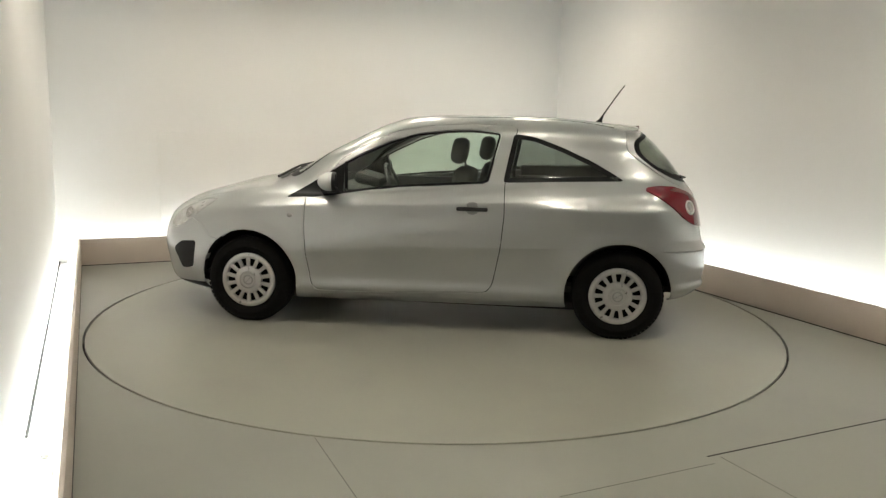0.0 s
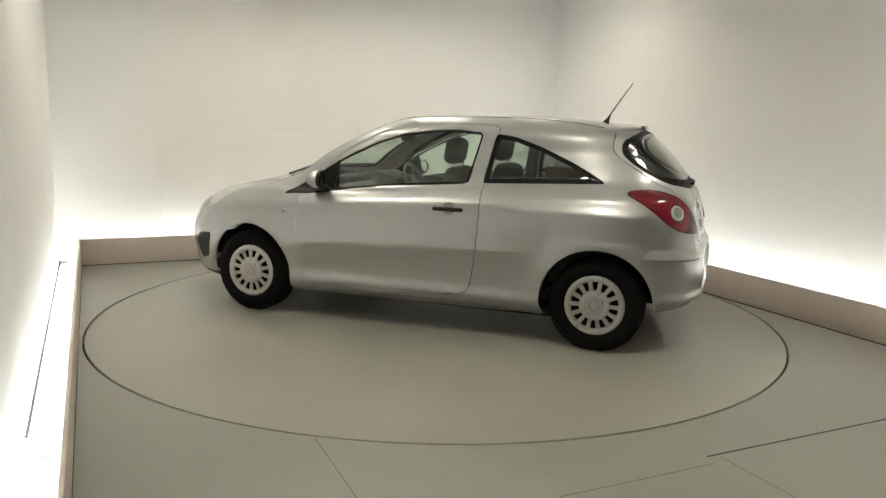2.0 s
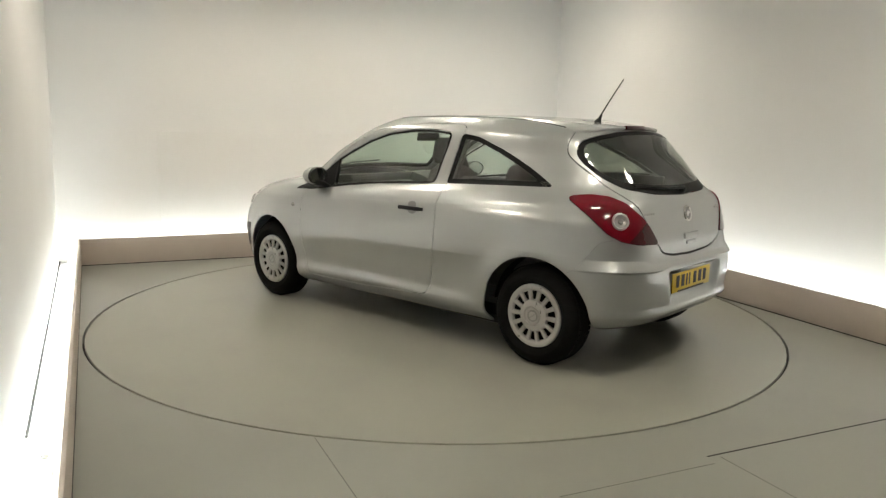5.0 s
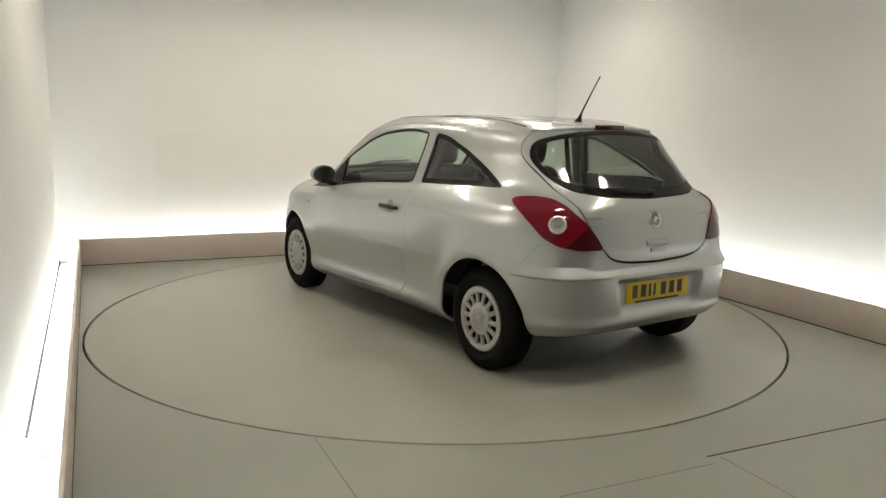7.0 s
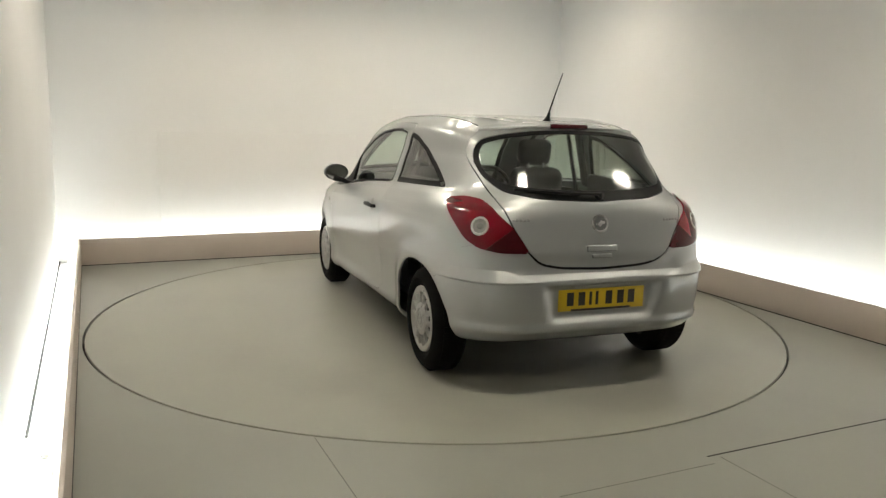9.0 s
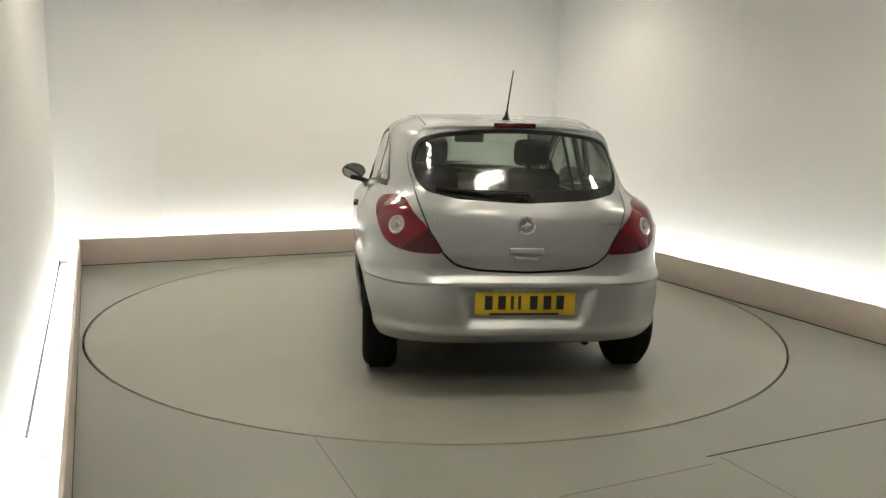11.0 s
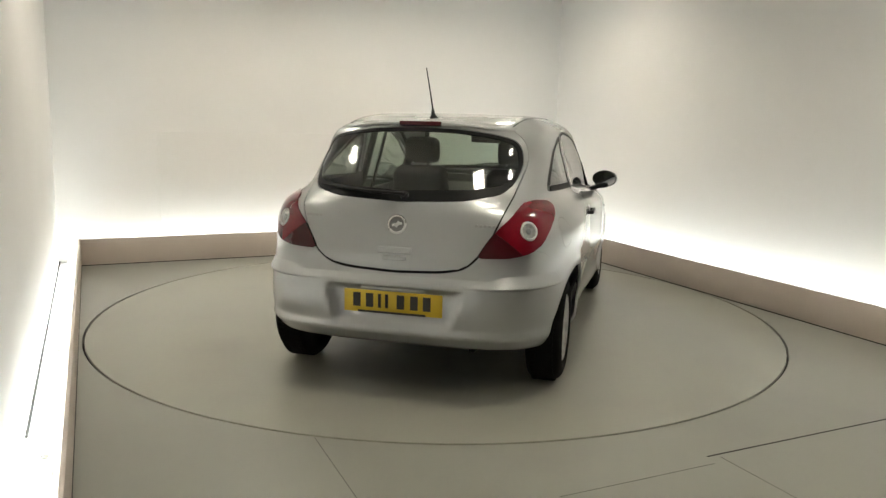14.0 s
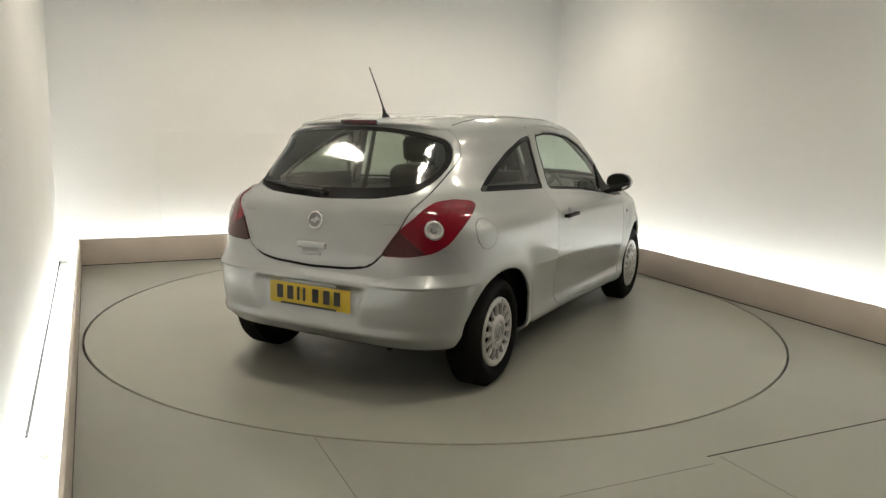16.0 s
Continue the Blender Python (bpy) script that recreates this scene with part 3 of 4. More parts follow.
def diagonal(sx, sy):
    """Seen along the diagonal at a corner of the car."""
    return lambda v: np.stack([(v[:, 0] * sx + v[:, 1] * sy) / math.sqrt(2), v[:, 2]], 1)


def beyond(axis, sign, least):
    return lambda v: least - sign * v[:, axis]


def ground_height(sheet, x, y):
    """The top of the sheet at a place in plan, and its normal."""
    d = np.hypot(sheet.v[:, 0] - x, sheet.v[:, 1] - y) + np.where(sheet.v[:, 2] < 0.95, 9, 0)
    k = np.argsort(d)[:6]
    w = 1 / (d[k] + 1e-4)
    return float((sheet.v[k, 2] * w).sum() / w.sum())


def skin_at(sheet, axis, at, sign):
    """The outermost point of the sheet seen along an axis, at two other coordinates, and its normal."""
    other = [i for i in range(3) if i != axis]
    d = np.hypot(sheet.v[:, other[0]] - at[0], sheet.v[:, other[1]] - at[1]) + np.where(sheet.v[:, axis] * sign < 0.1, 9, 0)
    k = np.argsort(d)[:5]
    w = 1 / (d[k] + 1e-4)
    p = (sheet.v[k] * w[:, None]).sum(0) / w.sum()
    n = (sheet.n[k] * w[:, None]).sum(0)
    p[other[0]], p[other[1]] = at
    return Vector(p), Vector(n).normalized()


def facing(p, n, up=(0, 0, 1), lift=0.0):
    """A pose at p whose local z is n and whose local y leans to up."""
    n = Vector(n).normalized()
    y = (Vector(up) - n * n.dot(Vector(up))).normalized()
    x = y.cross(n)
    m = Matrix((x, y, n)).transposed().to_4x4()
    return Matrix.Translation(Vector(p) + n * lift) @ m


def disc(bm, radius, depth, m=Matrix(), segments=28, bevel=0.0):
    made = bmesh.ops.create_cone(bm, cap_ends=True, segments=segments, radius1=radius, radius2=radius, depth=depth, matrix=m)
    if bevel:
        bmesh.ops.bevel(bm, geom=[e for e in {e for v in made["verts"] for e in v.link_edges} if len(e.link_faces) == 2 and e.calc_face_angle(0) > 1], offset=bevel, segments=2, affect="EDGES")
    return bm


def glazing(rest, poly, axes, guard, name, material, parent, border, label, lift=-0.003, foot=0.0, corner=None):
    """Cuts an opening, fills it with a pane and frames it with a black seal."""
    whole, rest = cut(rest, within(poly, axes, guard))
    clear = grown(poly, -border)
    if foot:
        clear[:, 1] += foot * np.clip((1.16 - clear[:, 1]) / 0.13, 0, 1)
    pane, seal = cut(whole, within(clear, axes, guard))
    if corner:
        dark, pane = cut(pane, lambda v: corner - v[:, 0])
        panel("corner_pane", dark, M_SEAL_GAP, parent, "black corner panel behind the mirror", gap=0.0, lip=0.004, lift=-0.002)
    g = panel(name, pane, material, parent, label, gap=0.0, lip=0.004, lift=lift)
    g.visible_shadow = False
    s = panel("seal", seal, M_SEAL_GAP, g if parent == CAR else parent, "black rubber and printed edge", gap=0.0006, lip=0.006, lift=-0.001)
    return g, rest


def bodywork():
    rest = SHELL
    # wheel openings
    for xa in (-AXLE, AXLE):
        _, rest = cut(rest, lambda v, xa=xa: np.maximum(np.hypot(v[:, 0] - xa, v[:, 2] - HUB_Z - 0.004) - ARCH_R, 0.45 - np.abs(v[:, 1])))
    doors = []
    gate = group_at("tailgate")
    gate.parent = CAR
    rear, rest = glazing(rest, REAR_GLASS, seen_back, beyond(0, -1, 1.15), "rear_window", M_DARKGLASS, gate, 0.018, "dark tinted curved rear window", foot=0.035)
    wind, rest = glazing(rest, SCREEN, seen_back, beyond(0, 1, 0.15), "windscreen", M_GLASS, CAR, 0.03, "clear green-tinted windscreen")
    for s in (1, -1):
        g = beyond(1, s, 0.42)
        door = group_at("door")
        door.parent = CAR
        pane, rest = glazing(rest, WINDOW, seen_side, g, "window", M_GLASS, door, 0.014, "green-tinted door window", corner=0.605)
        q, rest = glazing(rest, QUARTER, seen_side, g, "quarter_window", M_QUARTER, CAR, 0.030, "dark tinted rear quarter window")
        skin, rest = cut(rest, within(DOOR, seen_side, g))
        panel("door_skin", skin, M_PAINT, door, gap=0.0046)
        # black strip set behind the shut line in place of the gap's shade
        ring, _ = cut(SHELL, within(grown(DOOR, 0.014), seen_side, g))
        _, ring = cut(ring, within(grown(DOOR, -0.014), seen_side, g))
        panel("door_gap_shade", ring, M_SEAL_GAP, door, "black strip behind the door gap, standing for its shade", gap=0.0, lip=0.0, lift=-0.012)
        doors.append((s, door))
        d = diagonal(1, s)
        away = lambda v, s=s: np.maximum(v[:, 0] + 1.2, 0.1 - s * v[:, 1])
        lens, rest = cut(rest, within(TAIL_LAMP, d, away))
        lamp = group_at("tail_light")
        lamp.parent = CAR
        tagged(lamp, "red tail light with a clear reversing lens")
        tip, lens = cut(lens, lambda v, s=s: (v[:, 2] - 0.845) + 0.9 * ((v[:, 0] + s * v[:, 1]) / math.sqrt(2) + 0.87))
        ring_g = lambda v, s=s: np.hypot((v[:, 0] + s * v[:, 1]) / math.sqrt(2) + 0.737, (v[:, 2] - 0.884)) - 0.047
        eye, lens = cut(lens, ring_g)
        eye2, tip = cut(tip, ring_g)
        panel("lens", lens, M_RED, lamp, "glossy red lens", gap=0.001, lift=0.008)
        panel("lens_tip", tip, M_DARKRED, lamp, "darker red lower tip of the lens", gap=0.0, lift=0.008)
        c = np.array([x for x in np.vstack([eye.v, eye2.v])])
        nn = np.vstack([eye.n, eye2.n]).mean(0)
        mid = c.mean(0)
        fm = facing(mid, nn)
        bm = lathe(bmesh.new(), [(0, 0.001), (0.022, 0.003), (0.037, 0.008), (0.040, 0.004)], fm, 32)
        part("reversing_lens", bm, M_CLEAR, lamp, "clear round reversing lens")
        bm = lathe(bmesh.new(), [(0.037, 0.006), (0.041, 0.013), (0.047, 0.011), (0.050, 0.002)], fm, 32)
        part("lens_ring", bm, M_CHROME, lamp, "bright ring round the lens")
        bm = lathe(bmesh.new(), [(0, 0.012), (0.012, 0.011), (0.017, 0.006)], fm, 24)
        part("bulb_cap", bm, M_STEEL, lamp)
        head, rest = cut(rest, within(HEADLAMP, seen_side, beyond(1, s, 0.30)))
        light = panel("headlight", head, M_HEADLAMP, CAR, "clear swept-back headlight", gap=0.002)
        for at, r in (((1.74, 0.735), 0.042), ((1.63, 0.795), 0.022)):
            c, cn = skin_at(SHELL, 1, at, s)
            bm = lathe(bmesh.new(), [(0, 0.001), (0.45 * r, 0.004), (0.7 * r, 0.002), (0.85 * r, 0.006), (r, 0.001)], facing(c, cn), 24)
            part("reflector", bm, M_CLEAR, light, "clear round lamp reflector")
    # tailgate, bonnet, bumpers
    lid, rest = cut(rest, within(GATE, seen_back, beyond(0, -1, 1.15)))
    # foot edge raised: the wider gap also stands for its shadow
    lid, _ = cut(lid, within(GATE + np.array((0, 0.008)), seen_back))
    panel("gate_skin", lid, M_PAINT, gate, gap=0.0050)
    # black strip under the gap, added to darken it like shade
    ring, _ = cut(SHELL, within(grown(GATE, 0.014), seen_back, beyond(0, -1, 1.15)))
    _, ring = cut(ring, within(grown(GATE, -0.024), seen_back, beyond(0, -1, 1.15)))
    panel("gate_gap_shade", ring, M_SEAL_GAP, gate, "black strip behind the tailgate gap, standing for its shade", gap=0.0, lip=0.0, lift=-0.012)
    hood, rest = cut(rest, within(BONNET, seen_top, lambda v: np.maximum(0.66 - v[:, 2], 1.0 - v[:, 0])))
    panel("bonnet", hood, M_PAINT, CAR, gap=0.0025)
    gr, rest = cut(rest, within(GRILLE_UP, seen_back, beyond(0, 1, 1.7)))
    panel("grille", gr, M_BLACK, CAR, "black slatted front grille", lift=-0.01)
    rb, rest = cut(rest, within(BUMPER_REAR, seen_side))
    panel("rear_bumper", rb, M_PAINT, CAR, gap=0.0002)
    fb, rest = cut(rest, within(BUMPER_FRONT, seen_side))
    lip, fb = cut(fb, lambda v: v[:, 2] - 0.258 + 0.03 * np.clip((v[:, 0] - 1.5) / 0.4, 0, 1))
    panel("front_lip", lip, M_BLACK, CAR, "black front bumper lip", gap=0.0)
    lowg, fb = cut(fb, within(GRILLE_LOW, seen_back))
    bump = panel("front_bumper", fb, M_PAINT, CAR, gap=0.0018)
    panel("lower_grille", lowg, M_BLACK, CAR, "black lower air intake", lift=-0.012)
    for s in (1, -1):
        fog, fb2 = cut(fb, within(FOG, seen_side, beyond(1, s, 0.3)))
        panel("fog_light_insert", fog, M_BLACK, bump, "black fog light insert", gap=0.0, lip=0.012, lift=0.004)
    flap, rest = cut(rest, lambda v: np.maximum(np.hypot(v[:, 0] + 1.43, v[:, 2] - 0.852) - 0.078, 0.3 + v[:, 1]))
    panel("fuel_flap", flap, M_PAINT, CAR, "round flush fuel flap", gap=0.0018)
    panel("body", rest, M_PAINT, CAR, "silver painted body shell", gap=0.0006, lip=0.014)
    return doors, gate, rear, lid


DOORS, GATE_OB, REAR_PANE, LID = bodywork()


# ---------------------------------------------------------------- wheels
def wheel_parts():
    """One wheel, its outer face towards local +z."""
    w = group_at("wheel")
    bm = bmesh.new()
    prof = [(0.186, -0.165), (0.215, -0.178), (0.255, -0.180), (0.279, -0.170), (0.290, -0.150), (WHEEL_R, -0.115), (WHEEL_R, -0.065), (0.290, -0.030),
            (0.279, -0.010), (0.262, 0.003), (0.240, 0.010), (0.232, 0.0125), (0.228, 0.0105), (0.212, 0.008), (0.196, -0.002), (0.186, -0.012)]
    lathe(bm, prof, steps=72, close=True)
    part("tyre", bm, M_TYRE, w, "black rubber tyre")
    # tread blocks
    bm = bmesh.new()
    for k in range(60):
        a = 360 * k / 60
        for z, d in ((-0.045, 2), (-0.09, 0), (-0.135, -2)):
            box(bm, (0.006, 0.024, 0.030), pose(0, 0, z, 0, 0, a + d) @ Matrix.Translation((WHEEL_R - 0.0025, 0, 0)))
    part("tread", bm, M_TYRE, w)
    bm = lathe(bmesh.new(), [(0.0, -0.05), (0.12, -0.05), (0.165, -0.035), (0.187, -0.012), (0.187, -0.15), (0, -0.15)], steps=40)
    part("rim", bm, M_WELL, w, "dark steel rim")
    # cover: outer ring, spokes, hub disc
    bm = lathe(bmesh.new(), [(0.148, -0.014), (0.152, -0.003), (0.160, 0.003), (0.176, 0.005), (0.187, 0.000), (0.190, -0.010)], steps=72)
    lathe(bm, [(0.0, 0.008), (0.046, 0.008), (0.049, 0.003), (0.056, 0.003), (0.060, 0.009), (0.080, 0.009), (0.092, 0.004), (0.098, -0.012)], steps=56)
    cover = part("wheel_cover", bm, M_COVER, w, "silver plastic wheel cover with fourteen slots")
    sm = bmesh.new()
    made = bmesh.ops.create_cube(sm, size=1, matrix=Matrix.Translation((0.123, 0, -0.002)) @ Matrix.Diagonal((0.074, 0.024, 0.014, 1)))
    for v in sm.verts:
        v.co.y *= 1.0 + 6.0 * max(v.co.x - 0.123, 0) - 1.5 * max(0.123 - v.co.x, 0)
    bmesh.ops.bevel(sm, geom=[e for e in sm.edges if e.verts[0].co.z > 0 and e.verts[1].co.z > 0], offset=0.005, segments=2, affect="EDGES")
    spoke = soften(mesh_of("spoke", sm, M_COVER))
    for k in range(14):
        ob = new("spoke", spoke)
        ob.parent = w
        ob.matrix_local = pose(0, 0, 0, 0, 0, 360 * k / 14)
    bm = lathe(bmesh.new(), [(0.026, 0.010), (0.029, 0.0125), (0.034, 0.0125), (0.036, 0.009)], steps=36)
    box(bm, (0.050, 0.006, 0.003), pose(0, 0, 0.010, 0, 0, 35), 0.001)
    part("centre_emblem", bm, M_BADGE, w, "round grey emblem")
    return w


def wheels():
    first = wheel_parts()
    first.parent = CAR
    spots = [(-AXLE, 1, 0), (AXLE, 1, 13), (-AXLE, -1, 20), (AXLE, -1, 7)]
    for i, (x, s, turn) in enumerate(spots):
        m = pose(x, s * (0.812 if x < 0 else 0.853), HUB_Z, -90 * s, 0, 0) @ pose(0, 0, 0, 0, 0, turn)
        if i == 0:
            first.matrix_local = m
        else:
            copy_thing(first, m)
        bm = bmesh.new()
        steps = 30
        rows = []
        for k in range(steps + 1):
            a = math.pi * (0.03 + 0.94 * k / steps)
            rows.append([bm.verts.new((x + r * math.cos(a), s * y, HUB_Z + r * math.sin(a))) for r, y in ((0.356, 0.735), (0.358, 0.72), (0.358, 0.55), (0.05, 0.54))])
        for p, q in zip(rows, rows[1:]):
            for j in range(3):
                bm.faces.new((p[j], p[j + 1], q[j + 1], q[j]))
        part("wheel_arch_liner", bm, M_WELL, CAR, "black plastic wheel arch liner")


wheels()


# ---------------------------------------------------------------- below and inside
def under_and_inside():
    bm = bmesh.new()
    box(bm, (2.0, 1.44, 0.06), pose(0, 0, 0.195), 0.02)
    box(bm, (1.7, 0.5, 0.05), pose(0.3, 0, 0.16), 0.02)
    box(bm, (0.50, 0.98, 0.06), pose(-1.50, 0, 0.30), 0.02)
    box(bm, (1.00, 0.98, 0.06), pose(1.35, 0, 0.23), 0.02)
    part("underbody", bm, M_UNDERBODY, CAR, "black underbody")
    bm = tube(bmesh.new(), [(0.4, -0.15, 0.17), (-0.9, -0.2, 0.17), (-1.25, -0.35, 0.25), (-1.66, -0.38, 0.245)], 0.022)
    part("exhaust_pipe", bm, M_UNDERBODY, CAR, "dark exhaust pipe")
    bm = tube(bmesh.new(), [(-AXLE, -0.7, HUB_Z - 0.02), (-AXLE, 0.7, HUB_Z - 0.02)], 0.04)
    part("rear_axle", bm, M_WELL, CAR)
    inside = CAR
    bm = boxed((2.3, 1.36, 0.04), pose(-0.1, 0, 0.30))
    part("carpet", bm, M_TRIM, inside)
    bm = bmesh.new()
    box(bm, (0.42, 1.34, 0.34), pose(0.80, 0, 0.74, 0, -8, 0), 0.07, 3)
    box(bm, (0.30, 1.20, 0.10), pose(0.98, 0, 0.90, 0, 14, 0), 0.03)
    box(bm, (0.22, 0.34, 0.10), pose(0.66, -0.35, 0.93, 0, -14, 0), 0.04)
    part("dashboard", bm, M_TRIM, inside, "dark grey dashboard")
    bm = bmesh.new()
    m = pose(0.47, -0.35, 0.90, 0, -66, 0)
    lathe(bm, [(0.165 + 0.014 * math.cos(a), 0.014 * math.sin(a)) for a in np.linspace(0, 2 * math.pi, 9)[:-1]], m, 36, close=True)
    disc(bm, 0.07, 0.04, m @ pose(0, 0, -0.015), 24, 0.008)
    for a in (0, 120, 240):
        box(bm, (0.11, 0.035, 0.018), m @ pose(0, 0, -0.008, 0, 0, a + 90) @ pose(0.11, 0, 0), 0.004)
    tube(bm, [m @ Vector((0, 0, -0.03)), m @ Vector((0, 0, -0.3))], 0.03)
    part("steering_wheel", bm, M_TRIM, inside, "black steering wheel")
    for y, back in ((0.35, 0.05), (-0.35, -0.095)):
        seat = group_at("front_seat", pose(back, 0, 0))
        seat.parent = inside
        bm = box(bmesh.new(), (0.50, 0.48, 0.16), pose(0.06, y, 0.52, 0, -8, 0), 0.05, 3)
        part("cushion", bm, M_SEAT, seat)
        bm = bmesh.new()
        box(bm, (0.15, 0.46, 0.60), pose(-0.185, y, 0.80, 0, -13, 0), 0.055, 3)
        for v in bm.verts:
            if v.co.z > 0.85:
                v.co.y = y + (v.co.y - y) * (1 - 0.9 * (v.co.z - 0.85))
        part("backrest", bm, M_SEAT, seat)
        bm = box(bmesh.new(), (0.11, 0.25, 0.185), pose(-0.195, y, 1.205, 0, -10, 0), 0.05, 4)
        part("headrest", bm, M_SEAT, seat, "rounded dark headrest")
        for k in (-0.06, 0.06):
            part("headrest_post", tube(bmesh.new(), [(-0.235, y + k, 1.06), (-0.222, y + k, 1.16)], 0.006, 8), M_CHROME, seat)
    bm = box(bmesh.new(), (0.46, 1.16, 0.16), pose(-0.72, 0, 0.53, 0, -8, 0), 0.05, 3)
    part("rear_bench", bm, M_SEAT, inside, "dark fabric rear bench")
    bm = box(bmesh.new(), (0.14, 1.12, 0.52), pose(-1.02, 0, 0.74, 0, -16, 0), 0.05, 3)
    part("rear_backrest", bm, M_SEAT, inside, "dark fabric rear backrest")
    bm = box(bmesh.new(), (0.36, 1.02, 0.02), pose(-1.36, 0, 0.955, 0, 0, 0), 0.006)
    part("parcel_shelf", bm, M_TRIM, inside, "dark parcel shelf")
    for s in (1, -1):
        bm = box(bmesh.new(), (1.20, 0.04, 0.60), pose(0.15, s * 0.70, 0.64), 0.015)
        part("door_card", bm, M_TRIM, inside)
        bm = box(bmesh.new(), (0.80, 0.04, 0.68), pose(-0.95, s * 0.615, 0.725, 0, 0, s * 7), 0.015)
        part("side_trim", bm, M_TRIM, inside)
        bm = box(bmesh.new(), (0.05, 0.012, 0.62), pose(-0.44, s * 0.590, 1.08, s * 17, -9, 0), 0.005)
        part("seat_belt", bm, M_TRIM, inside)
        bm = box(bmesh.new(), (0.075, 0.03, 0.42), pose(-0.470, s * 0.635, 1.17, s * 18, -11, 0), 0.01)
        part("pillar_trim", bm, M_TRIM, inside)
    bm = box(bmesh.new(), (0.035, 0.23, 0.065), pose(0.38, 0, 1.285, 0, -15, 0), 0.014)
    tube(bm, [(0.40, 0, 1.30), (0.44, 0, 1.345)], 0.01, 8)
    part("rear_view_mirror", bm, M_TRIM, inside, "black rear-view mirror")
    # headlining under the roof, following its curve
    lining, _ = cut(SHELL, lambda v: np.maximum(1.385 - v[:, 2], np.maximum(v[:, 0] - 0.30, -v[:, 0] - 1.34)))
    panel("headlining", Sheet(lining.v - lining.n * 0.022, -lining.n, lining.f[:, ::-1]), M_LINING, inside, "pale grey headlining", gap=0.0, lip=0.0)


under_and_inside()


# ---------------------------------------------------------------- fittings
def fittings():
    for s, door in DOORS:
        # handle: a black bar over a grey disc that stands for the shaded recess
        p, n = skin_at(SHELL, 1, (-0.285, 0.846), s)
        m = facing(p, n)
        bm = bmesh.new()
        box(bm, (0.205, 0.026, 0.018), m @ Matrix.Translation((0, -0.003, 0.026)), 0.009, 3)
        for x in (-0.085, 0.085):
            box(bm, (0.03, 0.022, 0.03), m @ Matrix.Translation((x, -0.003, 0.010)), 0.004)
        part("handle", bm, M_BLACK, door, "black plastic pull handle")
        bm = bmesh.new()
        bmesh.ops.create_uvsphere(bm, u_segments=24, v_segments=12, radius=1, matrix=m @ Matrix.Translation((0, 0.004, -0.001)) @ Matrix.Diagonal((0.052, 0.042, 0.0035, 1)))
        part("handle_shade", bm, M_STEEL, door, "flat grey disc standing for the shaded handle recess")
        # mirror: painted cap, black foot and bezel, glass facing back
        mir = group_at("side_mirror")
        mir.parent = CAR
        c = Matrix.Translation((0.66, s * 0.895, 0.998)) @ pose(0, 0, 0, 0, 0, s * 10)
        bm = bmesh.new()
        bmesh.ops.create_uvsphere(bm, u_segments=32, v_segments=20, radius=1, matrix=c @ Matrix.Diagonal((0.085, 0.094, 0.064, 1)))
        flat = c @ Vector((-0.022, 0, 0))
        back = (c.to_3x3() @ Vector((-1, 0, 0))).normalized()
        for v in bm.verts:
            k = (v.co - flat).dot(back)
            if k > 0:
                v.co -= back * k
        part("cap", bm, M_PAINT, mir, "silver painted mirror cap")
        bm = bmesh.new()
        lathe(bm, [(0.90, -0.012), (0.985, -0.012), (0.995, 0.0), (0.97, 0.012), (0.90, 0.006)], c @ Matrix.Translation((-0.024, 0, 0)) @ pose(0, 0, 0, 0, -90, 0) @ Matrix.Diagonal((0.064, 0.094, 1, 1)), 32, close=True)
        part("bezel", bm, M_BLACK, mir)
        bm = bmesh.new()
        bmesh.ops.create_cone(bm, cap_ends=True, segments=32, radius1=0.92, radius2=0.92, depth=0.008, matrix=c @ Matrix.Translation((-0.024, 0, 0)) @ pose(0, 0, 0, 0, -90, 0) @ Matrix.Diagonal((0.062, 0.092, 1, 1)))
        part("mirror_glass", bm, M_MIRROR, mir, "mirror glass")
        bm = bmesh.new()
        box(bm, (0.12, 0.13, 0.035), pose(0.68, s * 0.815, 0.925, s * 22, 0, 0), 0.014, 3)
        box(bm, (0.09, 0.10, 0.04), pose(0.665, s * 0.875, 0.945, s * 10, 0, 0), 0.016, 3)
        part("foot", bm, M_BLACK, mir, "black mirror foot")
        # divider between the front corner pane and the window
        a, _ = skin_at(SHELL, 1, (0.585, 0.945), s)
        b, nb = skin_at(SHELL, 1, (0.600, 1.120), s)
        bm = tube(bmesh.new(), [a - Vector((0, s * 0.006, 0)), b - Vector((0, s * 0.006, 0))], 0.012, 8)
        part("window_divider", bm, M_SEAL_GAP, door)
        # side repeater
        p, n = skin_at(SHELL, 1, (0.945, 0.762), s)
        bm = bmesh.new()
        bmesh.ops.create_uvsphere(bm, u_segments=16, v_segments=10, radius=1, matrix=facing(p, n) @ Matrix.Diagonal((0.020, 0.014, 0.008, 1)))
        part("side_repeater", bm, M_CLEAR, CAR, "small clear side repeater")
    # rear: badge, handle, letter bars, brake light, wiper, plate
    p, n = skin_at(SHELL, 0, (0.0, 0.893), -1)
    m = facing(p, n)
    badge = part("badge", disc(bmesh.new(), 0.038, 0.006, m @ pose(0, 0, 0.002), 40), M_STEEL, GATE_OB, "round bright badge")
    bm = lathe(bmesh.new(), [(0.036, 0.002), (0.039, 0.009), (0.046, 0.009), (0.050, 0.002)], m, 40)
    part("badge_ring", bm, M_CHROME, badge, "bright badge ring")
    bar = box(bmesh.new(), (0.054, 0.013, 0.006), m @ pose(0, 0, 0.006, 0, 0, 12), 0.003)
    box(bar, (0.016, 0.034, 0.006), m @ pose(0.002, 0.0, 0.005, 0, 0, -30), 0.003)
